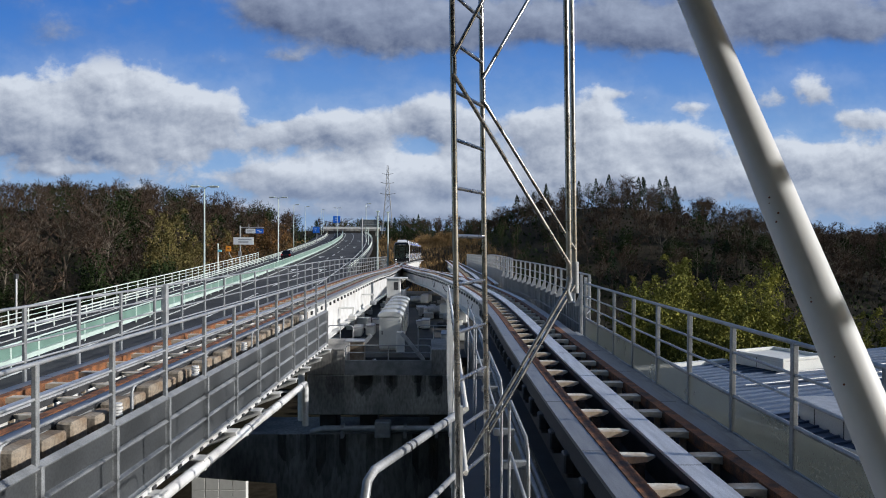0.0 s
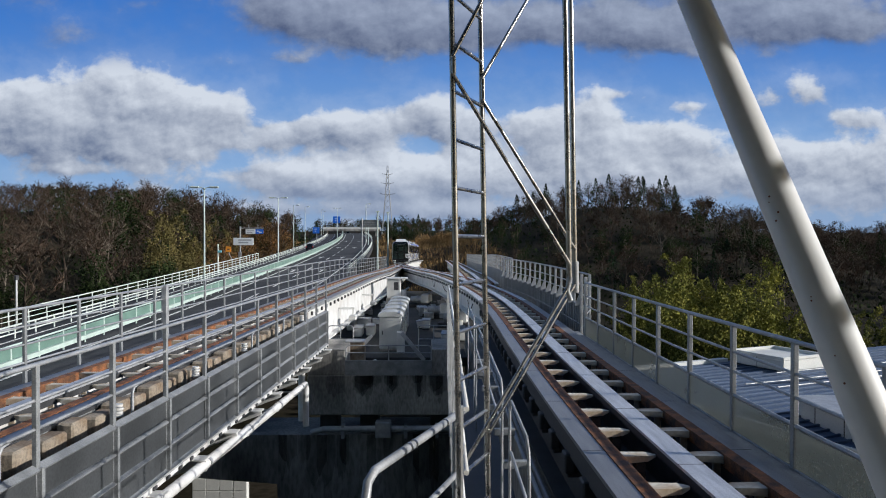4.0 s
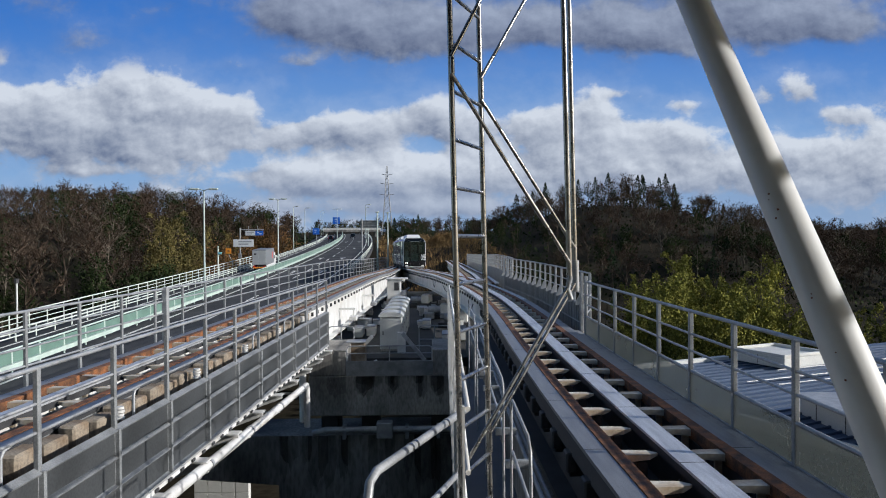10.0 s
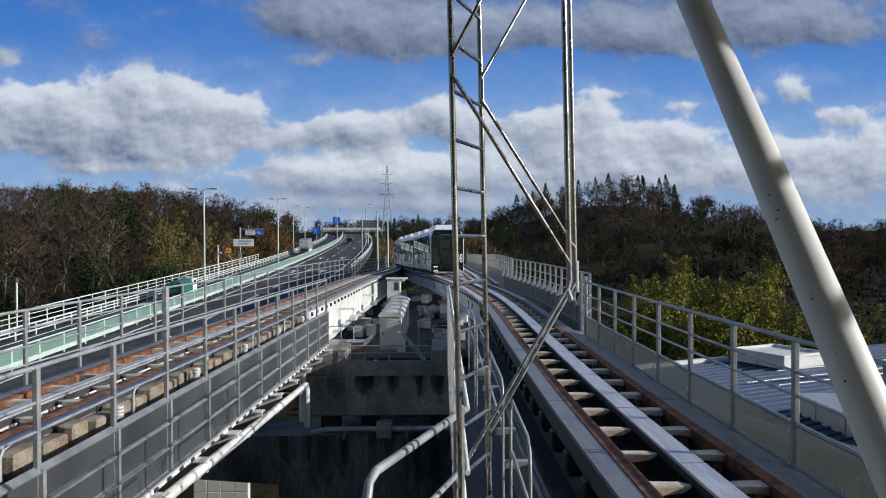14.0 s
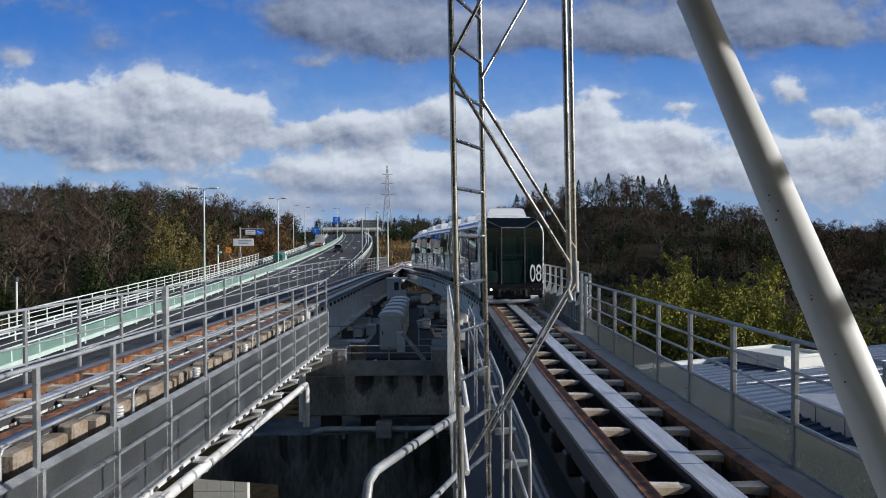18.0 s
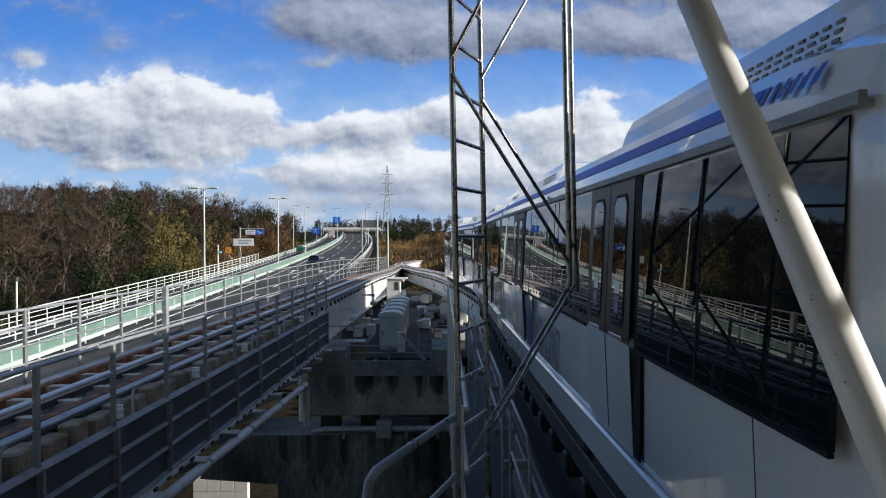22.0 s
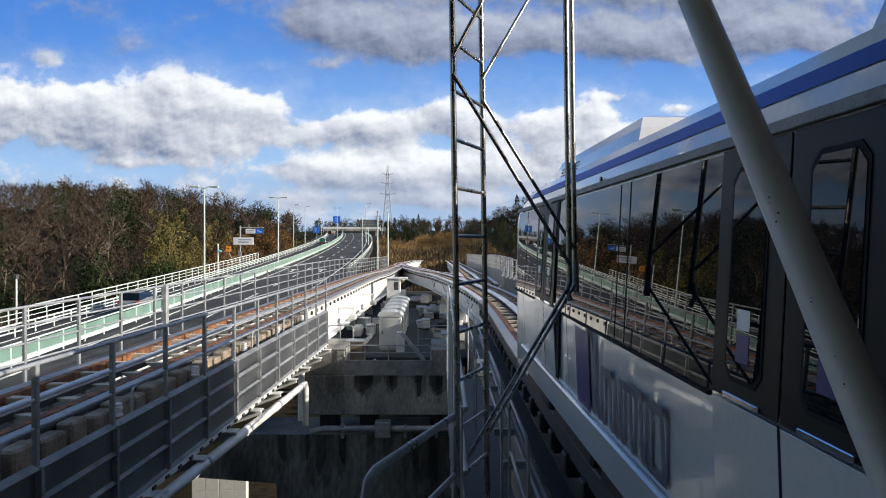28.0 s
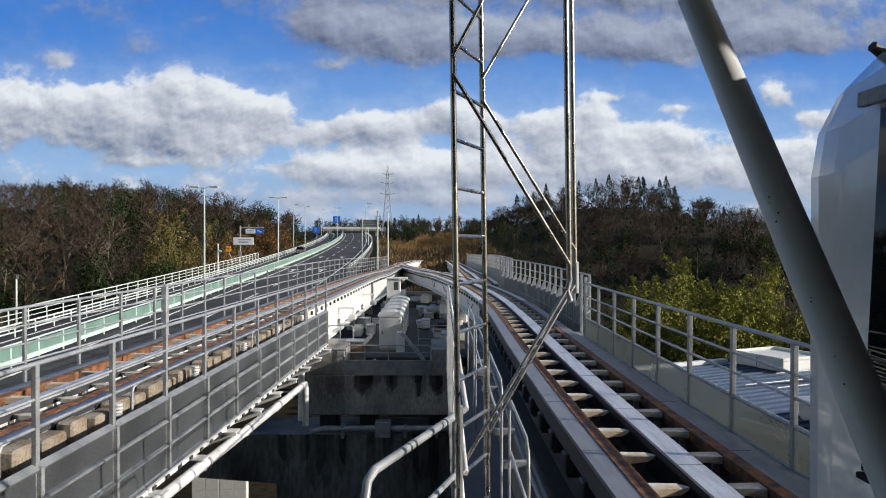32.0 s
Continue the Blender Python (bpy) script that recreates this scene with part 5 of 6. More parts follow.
def box_truck():
    c = thing("box_truck", "grey box truck with a white cab and a red mark", "truck")
    bx = part("cargo_box", Mesh().box(-1.22, 1.22, -6, 3.2, 1.1, 3.75, .04), TRUCK_GREY, c, "grey cargo box")
    part("rear_door", Mesh().box(-1.2, -.01, -6.06, -6.002, 1.15, 3.7, .02), TRUCK_DOOR, bx, "pale grey rear door")
    part("rear_door", Mesh().box(.01, 1.2, -6.06, -6.002, 1.15, 3.7, .02), TRUCK_DOOR, bx, "pale grey rear door")
    part("box_roof", Mesh().box(-1.25, 1.25, -6.03, 3.23, 3.75, 3.83, .02), TRUCK_GREY, bx)
    for s in (-1, 1):
        x = s * 1.224
        for pts in (((1.1, 2.0), (1.55, 2.0), (1.8, 3.2), (1.35, 3.2)), ((1.7, 2.45), (2.0, 2.5), (2.9, 3.2), (2.45, 3.2)), ((1.85, 2.4), (2.15, 2.5), (2.5, 2.0), (2.1, 2.0))):
            vs = [(x + s * e, y - .6, z) for e in (0, .01) for y, z in pts]
            part("red_mark", Mesh().add(vs, [(0, 1, 2, 3), (4, 5, 6, 7), (0, 1, 5, 4), (1, 2, 6, 5), (2, 3, 7, 6), (3, 0, 4, 7)]), RED, bx, "red painted mark")
        part("side_skirt", Mesh().box(*sorted((s * 1.1, s * 1.2)), -5, 3, .5, 1.05, .02), TRUCK_WHITE, c)
        part("tail_light", Mesh().box(*sorted((s * .7, s * 1.1)), -6.08, -6.0, .75, .95, .01), TAIL, c)
    part("door_mark", Mesh().box(-.9, -.5, -6.07, -6.062, 2.9, 3.2), DARK_STEEL, bx)
    part("chassis", Mesh().box(-.5, .5, -5.9, 5.2, .7, 1.1, .02), DARK_STEEL, c)
    part("bumper", Mesh().box(-1.15, 1.15, -6.1, -5.9, .5, .72, .02), SIGN_ORANGE, c, "orange striped rear bumper")
    cb_ = [(3.4, .6), (5.3, .6), (5.4, 1.3), (5.2, 2.2), (4.7, 2.95), (3.4, 3.0)]
    vs = [(x, y, z) for x in (-1.15, 1.15) for y, z in cb_]
    part("cab", Mesh().add(vs, [tuple(range(6)), tuple(range(6, 12))] + [(i, (i + 1) % 6, 6 + (i + 1) % 6, 6 + i) for i in range(6)]), TRUCK_WHITE, c, "white truck cab")
    part("side_window", Mesh().box(-1.17, 1.17, 3.9, 4.8, 1.75, 2.5, .03), GLASS, c)
    part("wind_deflector", Mesh().box(-.9, .9, 3.5, 4.4, 3.0, 3.5, .15), TRUCK_WHITE, c)
    wheels(c, .48, (-.98, .98), (-4.6, -3.4, 4.3), .3)
    return c


def tarp_truck():
    c = thing("tipper_truck", "white tipper truck with a green tarpaulin over its load", "truck")
    part("bed", Mesh().box(-1.1, 1.1, -3.4, 1.1, .95, 1.6, .03), TARP, c, "green tipper bed")
    tp = [(-1.12, 1.6), (-1.05, 2.0), (-.5, 2.45), (.1, 2.55), (.6, 2.4), (1.08, 1.95), (1.12, 1.6)]
    part("tarpaulin", Mesh().sweep(tp, [(Vector((0, y, 0)), Vector((1, 0, k))) for y, k in ((-3.45, 0), (-1, 0), (1.1, 0))]), TARP, c, "sagging green tarpaulin")
    cb_ = [(1.3, .6), (3.2, .6), (3.25, 1.4), (3.0, 2.45), (1.3, 2.5)]
    vs = [(x, y, z) for x in (-1.05, 1.05) for y, z in cb_]
    part("cab", Mesh().add(vs, [tuple(range(5)), tuple(range(5, 10))] + [(i, (i + 1) % 5, 5 + (i + 1) % 5, 5 + i) for i in range(5)]), TRUCK_WHITE, c, "white truck cab")
    part("side_window", Mesh().box(-1.07, 1.07, 1.8, 2.85, 1.55, 2.2, .03), GLASS, c)
    part("guard_frame", Mesh().tube([(-1.0, 1.2, 1.2), (-1.0, 1.2, 2.75), (1.0, 1.2, 2.75), (1.0, 1.2, 1.2)], .05, 6), TRUCK_WHITE, c)
    part("chassis", Mesh().box(-.45, .45, -3.3, 3.0, .6, .95, .02), DARK_STEEL, c)
    for s in (-1, 1):
        part("tail_light", Mesh().box(*sorted((s * .6, s * 1.0)), -3.48, -3.4, .7, .88, .01), TAIL, c)
    wheels(c, .45, (-.92, .92), (-2.3, 2.2), .28)
    return c


TRUCK, TIPPER = box_truck(), tarp_truck()
TRUCK.scale, TIPPER.scale = (.8, .7, .8), (.68, .68, .7)
CAR_A = motor_car("black", "black car driving up the highway")
CAR_B = motor_car("black", "dark car coming down the highway")
CAR_C = motor_car("grey", "dark grey car driving up the highway")


def drive(car, rows, off, back=False):
    out = []
    for t, y in rows:
        p = ROAD.stand(y, off, .02)
        out.append((t, p @ pose(0, 0, 0, 0, 0, 179.9) if back else p))
    walk(car, out)


def motions():
    # distance of the train's nose ahead of the eye
    nose = ((0, 114), (3.5, 107), (6, 100), (7.5, 91), (9, 84), (10.5, 76), (12, 66.5), (13, 60), (14, 53), (16.5, 36.3), (17.5, 30.3), (18.5, 24.1),
            (19.2, 19.4), (20, 14), (20.7, 9.55), (21.3, 6.5), (21.9, 2.7), (22.5, -.85), (23, -3.6), (23.7, -7.6), (24, -9.3), (24.3, -11), (25.5, -17.4), (26.5, -22.8), (27.5, -27.4), (28, -29.6), (29, -32.7), (29.5, -34), (30.5, -36.55), (31.1, -37.9), (32, -39.5))
    AFTER = (0, 14.3, 28.65)
    for i, car in enumerate(CARS):
        rows = []
        for t, y in nose:
            a, b = y + .8 + AFTER[i], y + 13 + AFTER[i]
            pa, pb = RIGHT.point(a), RIGHT.point(b)
            mid = (pa + pb) / 2
            d = pb - pa
            m = Matrix.Translation(mid) @ Euler((math.atan2(d.z, d.y), 0, math.atan2(-d.x, d.y))).to_matrix().to_4x4()
            rows.append((t, m @ pose(0, 0, 0, 0, 0, 180) if i == 2 else m))
        walk(car, rows)
    drive(TRUCK, ((0, -48), (4.5, 21), (5.5, 38.5), (6, 47), (6.5, 55), (7.5, 71), (8.5, 87), (10, 109), (12, 134), (13.5, 153), (16.5, 176), (18.5, 200), (24, 290), (32, 425)), -3.5)
    drive(TIPPER, ((0, -49), (8, -36), (12, 35.5), (12.5, 44.5), (13.5, 61.5), (14.5, 78), (16.5, 106), (17.5, 117), (18.5, 126), (20.5, 139), (22.5, 152), (25.5, 176), (32, 250)), -3.4)
    drive(CAR_A, ((0, 130), (2, 146), (3.5, 160), (6, 190), (10, 245), (20, 380), (32, 428)), -3.4)
    drive(CAR_B, ((0, 420), (10, 260), (16.5, 170), (18.5, 147), (20.5, 127), (22.5, 104), (24.5, 80), (25.5, 64), (27.5, 31), (28.5, 14), (32, -45)), 3.8, True)
    drive(CAR_C, ((0, -48), (22, -45), (26, 18), (27.5, 48), (28.5, 71), (30, 105), (31, 126), (32, 148)), -3.4)
    # the clouds drift away towards the right
    walk(CLOUDS, [(0, pose(0, 0, 2.45)), (16, pose(62, 290, 52)), (32, pose(124, 580, 102))])


# ---- lattice mast with ladder, struts and handrails at the platform end ----
def lean(x, y, z, k=-.0184):
    return Vector((x + k * (z - 2.45), y, z))


mast = thing("lattice_mast", "stainless tubular lattice mast with ladder rungs and braces", "mast")
L1, L2, L3, L4 = (.199, 5.0), (.444, 5.57), (1.085, 5.5), (1.245, 6.07)
for (x, y), z0 in ((L1, -1.2), (L2, -1.2), (L3, 2.1), (L4, 2.1)):
    part("leg", Mesh().tube([lean(x, y, z) for z in (z0, 1.5 if z0 < 0 else 4, 6, 9)], .021 if z0 < 0 else .022, 10), STAINLESS, mast)
for i in range(24):
    z = -.865 + i * .335
    if 5.9 > z:
        part("rung", Mesh().tube([lean(*L1, z), lean(*L2, z)], .014, 8), STAINLESS, mast)


def brace(a, za, b, zb, r=.014):
    p, q = lean(*a, za), lean(*b, zb)
    part("brace", Mesh().tube([p + Vector((0, -.03, 0)), q + Vector((0, -.03, 0))], r, 8), STAINLESS, mast)


def z_at(y_px, y):
    return 2.45 + (427 - y_px) * y / 1280


brace(L1, z_at(133, 5.0), L3, z_at(468, 5.5))
brace(L2, z_at(178, 5.57), L4, z_at(442, 6.07))
brace(L1, z_at(103, 5.0), L3, z_at(-270, 5.5))
brace(L2, z_at(142, 5.57), L4, z_at(-130, 6.07))
brace(L3, z_at(502, 5.5), L1, z_at(835, 5.0))
brace(L4, z_at(500, 6.07), L2, z_at(770, 5.57))
for (x, y), a, b in ((L1, 103, 133), (L2, 142, 178), (L2, 760, 800), (L1, 825, 860)):
    part("gusset", Mesh().tube([lean(x + .008, y - .03, z_at(a, y)), lean(x + .008, y - .03, z_at(b, y))], .016, 8), STAINLESS, mast)
part("foot_bracket", Mesh().tube([lean(1.085, 5.46, 2.18), lean(1.06, 5.46, 2.08), lean(1.085, 5.46, 2.0)], .02, 8), GALV, mast)
part("foot_sleeve", Mesh().tube([lean(1.245, 6.05, 2.02), lean(1.245, 6.05, 2.28)], .03, 8), GALV, mast)

strut = thing("diagonal_strut", "thick off-white painted steel strut with rust specks", "strut")
A, B = Vector((1.003, 2.7, 3.35)), Vector((1.084, 1.8, 2.094))
D = B - A
part("tube", Mesh().tube([A - D * 1.6, A, B, A + D * 1.35], .0555, 20), PIPE_WHITE, strut)
part("foot_plate", Mesh().box(-.12, .12, -.12, .12, -.03, 0, .008, Matrix.Translation(A + D * 1.36)), GALV, strut)
RUSTSPOT = plain("rust_spot", (.16, .06, .03), .9)
rs = random.Random(5)
for k, t in enumerate((.62, .66, .68, .84, .86, .97, 1.0, .63)):
    n = Vector((-.75 + rs.uniform(-.2, .25), -.62, 0)).normalized()
    p = A + D * (t + rs.uniform(-.01, .01))
    n = (n - D.normalized() * n.dot(D.normalized())).normalized()
    part("rust_speck", Mesh().tube([p + n * .0545, p + n * .0565], rs.uniform(.0015, .0035), 6), RUSTSPOT, strut)

# platform-end handrail
hr = thing("end_handrail", "grey galvanised tubular handrail closing the platform end", "handrail")
part("top_rail", Mesh().tube([(-.36, 3.9, .35), (-.36, 3.95, .8), (-.335, 4.13, 1.07), (-.30, 4.22, 1.11), (.21, 5.5, 1.11), (.3, 5.72, 1.11)], .028, 12), GALV, hr)
part("mid_rail", Mesh().tube([(-.05, 4.7, .68), (.22, 5.45, .68)], .022, 10), GALV, hr)
part("post", Mesh().tube([(-.335, 4.13, 1.07), (-.28, 4.05, .2)], .012, 8), GALV, hr)
part("post", Mesh().tube([(.22, 5.5, 1.11), (.22, 5.5, -.1)], .022, 8), GALV, hr)
for k in (.36, .42, .85):
    p = Vector((-.30, 4.22, 1.11)).lerp(Vector((.21, 5.5, 1.11)), k)
    d = Vector((.51, 1.28, 0)).normalized()
    part("sleeve", Mesh().tube([p - d * .012, p + d * .012], .032, 12), STAINLESS, hr)

# walkway beside the guideway with its railings
wk = thing("walkway", "narrow dark service walkway beside the guideway", "walkway", kind="structure")
part("deck", Mesh().sweep(((-.0, -.06), (.75, -.06), (.75, 0), (0, 0)), [(Vector((.26, 3.6, -.8)), Vector((1, 0, 0))), (Vector((.55, 17, -.8)), Vector((1, 0, 0)))]), DARK_STEEL, wk)
for z in (.2, .6, 1.0, 1.4):
    part("side_rail", Mesh().tube([(.25, 4.5, z), (.52, 17, z)], .017, 8), WHITE_STEEL, wk)
part("kick_strip", Mesh().sweep(((-.012, 0), (.012, 0), (.012, .2), (-.012, .2)), [(Vector((.262, 4.5, -.8)), Vector((1, 0, 0))), (Vector((.53, 17, -.8)), Vector((1, 0, 0)))]), WHITE_STEEL, wk)
for y in np.arange(4.5, 17.1, 1.25):
    x = .245 + (y - 4.5) * .0214
    part("post", Mesh().box(x - .03, x - .015, y - .02, y + .02, -.8, 1.42), WHITE_STEEL, wk)
for a, b in ((5.0, 6.4), (7.2, 9.2), (10, 12.4), (13.2, 16)):
    x0, x1 = .62 + .019 * a, .62 + .019 * b
    for z in (1.05, .6):
        part("handrail", Mesh().tube([(x0, a, z - .25), (x0, a + .03, z - .08), (x0, a + .14, z), (x1, b - .1, z), (x1, b, z - .1)], .013, 8), GALV, wk)
    part("post", Mesh().tube([(x0, a, .8), (x0, a, -.8)], .013, 8), GALV, wk)
    part("post", Mesh().tube([(x1, b, .96), (x1, b, -.8)], .013, 8), GALV, wk)
for y in np.arange(4.2, 17, 1.5):
    part("bracket", Mesh().box(.75 + .02 * y, 1.05 + .02 * y, y - .04, y + .04, -.3, -.2, .01), GALV_DULL, wk)
part("cable_tray", Mesh().tube([(1.2, 3.5, -.42), (1.3, 10, -.42), (1.62, 22, -.42)], .03, 6), GALV_DULL, wk)
part("cable_tray", Mesh().tube([(1.3, 3.5, -.48), (1.4, 10, -.48), (1.7, 22, -.48)], .03, 6), GALV_DULL, wk)

# the platform on which the eye stands
pf = thing("platform", "concrete platform end under the handrail", "platform", kind="structure")
part("slab", Mesh().box(-2.4, 1.3, -30, 3.4, .3, .82, .02), CONCRETE, pf)

# unseen roof and walls above and behind the eye, added to block skylight
cn = thing("station_canopy", "unseen grey canopy and walls added to shade the platform end", "roof", kind="structure")
part("roof_sheet", Mesh().box(-9, 6.5, -40, 4.3, 5.3, 5.5, .02), GALV_DULL, cn)
part("side_wall", Mesh().box(-9, -8.7, -40, -1.5, -2, 5.29, .02), CONCRETE, cn)
part("back_wall", Mesh().box(-6, 6.5, -67.5, -67, -2, 5.3, .02), CONCRETE, cn)
# side frame out of view, its beams set to throw shadow bands on the strut
sf = thing("station_frame", "unseen grey steel frame beyond the guideway, added to band the strut with shadow", "frame", kind="structure")
for z, r in ((4.0, .034), (3.6, .034)):
    part("beam", Mesh().tube([(4.55, -9, z + .02), (4.55, 1.75, z + .02)], r, 8), GALV, sf)
for y in (-9, -4, 1.75):
    part("post", Mesh().box(4.5, 4.6, y - .05, y + .05, -1.4, 5.29, .01), GALV, sf)

# wall added below the main guideway to keep sun out of the void
sw = thing("station_wall", "dark concrete wall added under the guideway to block the sun", "wall", kind="structure")
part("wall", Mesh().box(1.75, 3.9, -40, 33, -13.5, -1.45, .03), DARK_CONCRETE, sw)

# ---- concrete pier and equipment deck between the guideways ----
pier = thing("pier", "stained concrete pier head between the guideways", "pier", kind="structure")
part("cross_beam", Mesh().box(-4.6, 1.0, 28.0, 31.0, -4.3, -2.75, .04), CONCRETE, pier)
part("bearing_block", Mesh().box(-4.6, -3.15, 28.0, 31.0, -2.745, -1.75, .03), CONCRETE, pier)
part("bearing_block", Mesh().box(.2, 1.0, 28.0, 31.0, -2.745, -1.75, .03), CONCRETE, pier)
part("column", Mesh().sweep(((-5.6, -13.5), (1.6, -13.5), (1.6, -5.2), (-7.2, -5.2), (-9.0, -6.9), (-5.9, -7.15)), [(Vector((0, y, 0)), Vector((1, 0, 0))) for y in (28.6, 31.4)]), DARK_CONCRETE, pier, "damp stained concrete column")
for x in (-3.9, -2.3, .5):
    part("bearing", Mesh().box(x - .35, x + .35, 28.9, 30.2, -5.195, -4.305, .03), DARK_STEEL, pier)
part("pipe", Mesh().tube([(-4.4, 27.8, -4.9), (-3.9, 27.7, -4.75), (1.1, 27.7, -4.75)], .12, 10), GALV, pier, "grey drain pipe")
part("junction_box", Mesh().box(-1.95, -1.35, 27.45, 27.95, -5.05, -4.45, .03), GALV, pier)
for x in (-3.2, -.8, .4):
    part("pipe_bracket", Mesh().box(x - .06, x + .06, 27.6, 28.0, -5.1, -4.6), GALV_DULL, pier)
part("drain_pipe", Mesh().tube([(-4.75, 27.6, -1.0), (-4.75, 27.6, -4.4)], .13, 10), WHITE_STEEL, pier, "white vertical drain pipe")
far = thing("pier", "far stained concrete pier under the switch", "pier", kind="structure")
part("cross_beam", Mesh().box(-4.8, 3.6, 66, 70, -4.2, -2.4, .05), CONCRETE, far)
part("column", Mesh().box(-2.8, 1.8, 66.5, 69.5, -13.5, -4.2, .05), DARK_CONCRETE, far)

dk = thing("equipment_deck", "dark concrete equipment deck between the guideways", "deck", kind="structure")
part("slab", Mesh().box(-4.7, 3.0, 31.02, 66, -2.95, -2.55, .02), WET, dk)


def railing(x0, x1, y, z0, h, label, kick=0.0, posts=3):
    r = thing("railing", label, "railing", "railings of the equipment deck")
    part("top_rail", Mesh().tube([(x0, y, z0), (x0, y, z0 + h - .12), (x0 + .04, y, z0 + h - .03), (x0 + .13, y, z0 + h), (x1 - .13, y, z0 + h), (x1 - .04, y, z0 + h - .03), (x1, y, z0 + h - .12), (x1, y, z0)], .025, 8), GALV, r)
    part("mid_rail", Mesh().tube([(x0, y, z0 + h * .55), (x1, y, z0 + h * .55)], .02, 8), GALV, r)
    for i in range(1, posts - 1):
        x = x0 + (x1 - x0) * i / (posts - 1)
        part("post", Mesh().tube([(x, y, z0), (x, y, z0 + h)], .022, 8), GALV, r)
    if kick:
        part("kick_plate", Mesh().box(x0 - .03, x1 + .03, y - .05, y + .02, z0 - kick, z0 + .05, .01), GALV_DULL, r, "grey kick plate")
    return r


railing(-3.1, .18, 27.9, -2.2, .62, "low galvanised railing with kick plate on the pier head", .52, 3)
railing(-4.3, -3.2, 31.6, -2.55, 1.3, "galvanised railing frame on the equipment deck", 0, 3)
railing(-.35, .98, 31.6, -2.55, 1.3, "galvanised railing frame on the equipment deck", 0, 3)

CAB = material("pale_grey_cabinet_paint", (.66, .67, .64), .45, 0, .06, .8, 30, .02, tint=(.52, .52, .49))


def cabinet():
    c = thing("cabinet", "pale grey trackside control cabinet with a rounded hood", "cabinet", "row of control cabinets")
    part("body", Mesh().box(-.5, .5, -.55, .55, .08, 1.55, .02), CAB, c)
    part("plinth", Mesh().box(-.46, .46, -.5, .5, 0, .079), CONCRETE, c)
    hood = [(-.56, 1.551), (-.56, 1.62), (-.42, 1.72), (-.2, 1.77), (.2, 1.77), (.42, 1.72), (.56, 1.62), (.56, 1.551)]
    part("hood", Mesh().sweep(hood, [(Vector((0, y, 0)), Vector((1, 0, 0))) for y in (-.62, .62)]), CAB, c, "rounded weather hood")
    d = part("door", Mesh().box(-.44, .44, -.575, -.551, .16, 1.5, .008), CAB, c)
    part("handle", Mesh().box(-.38, -.33, -.6, -.576, .72, .9, .006), DARK_STEEL, d)
    part("label_plate", Mesh().box(-.12, .12, -.582, -.576, 1.36, 1.4), SIGN_BAR, d)
    for z in (.3, .8, 1.3):
        part("hinge", Mesh().box(.44, .48, -.59, -.556, z, z + .08), GALV, c)
    for z in (.9, 1.0, 1.1):
        part("vent", Mesh().box(.501, .512, -.3, .3, z, z + .04), GALV_DULL, c)
    return c


cb = cabinet()
cb.matrix_basis = pose(-1.66, 33.6, -2.55)
for i in range(1, 5):
    copy_thing(cb, pose(-1.66 + .03 * i, 33.6 + 2.1 * i, -2.55))
hut = thing("switch_hut", "small white equipment hut with one dark window", "hut", at=pose(-2.25, 50, -1.45))
part("wall", Mesh().box(-.46, .46, -.6, .6, 0, 1.3, .02), WHITE_STEEL, hut)
part("plinth", Mesh().box(-.5, .5, -.65, .65, -1.1, 0, .02), CONCRETE, hut)
part("roof", Mesh().box(-.56, .95, -.7, .7, 1.3, 1.38, .03), WHITE_STEEL, hut)
part("window", Mesh().box(.02, .34, -.62, -.601, .55, 1.1, .01), DARK_STEEL, hut, "dark window")
ck = random.Random(11)
for i in range(40):
    w, h, l = ck.uniform(.25, .7), ck.uniform(.2, .75), ck.uniform(.4, 1.5)
    x = ck.choice((ck.uniform(-4.4, -2.6), ck.uniform(-.4, 1.9)))
    y = ck.uniform(33, 60)
    b = thing("junction_box", "small pale trackside junction box on the deck", "junction box", "junction boxes", at=pose(x, y, -2.55, 0, 0, ck.uniform(-8, 8)))
    part("body", Mesh().box(-w / 2, w / 2, -l / 2, l / 2, .06, h, .03), ck.choice((CAB, WHITE_STEEL, WHITE_STEEL, GALV)), b)
    part("lid", Mesh().box(-w / 2 - .02, w / 2 + .02, -l / 2 - .02, l / 2 + .02, h, h + .03, .01), GALV, b)
    part("foot", Mesh().box(-w / 2 + .05, w / 2 - .05, -l / 2 + .05, l / 2 - .05, 0, .06), DARK_STEEL, b)
for i in range(9):
    x, y = ck.choice((-3.9, -3.2, 0.2, .9, 1.6)), 33 + i * 3.2
    q = thing("conduit", "grey cable conduit lying on the deck", "conduit", "conduits")
    part("pipe", Mesh().tube([(x, y, -2.5), (x + ck.uniform(-.8, .8), y + 1.5, -2.48), (x + ck.uniform(-1, 1), y + 3.4, -2.5)], .05, 6), ck.choice((GALV, WHITE_STEEL)), q)
# big switch motor blocks under the crossover
for x, y in ((-.6, 55), (.7, 47), (-2.5, 60), (1.6, 42)):
    b = thing("switch_machine", "white and grey guideway switch machine", "machine", "switch machines", at=pose(x, y, -2.55, 0, 0, -8))
    part("base", Mesh().box(-.9, .9, -.6, .6, 0, .3, .03), DARK_STEEL, b)
    part("motor", Mesh().tube([(-.6, 0, .55), (.3, 0, .55)], .25, 12), GALV, b)
    part("gearbox", Mesh().box(.2, .8, -.35, .35, .3, .95, .05), WHITE_STEEL, b)
    part("arm", Mesh().tube([(.5, 0, .8), (.9, .9, 1.1)], .07, 8), GALV, b)
# white drain pipe under the parapet of the second guideway
dp = thing("drain_pipe", "long white drain pipe hung below the parapet", "pipe")
def drain(y):
    return LEFT.point(y, 2.14, -1.28 - .032 * (y - 10.5))


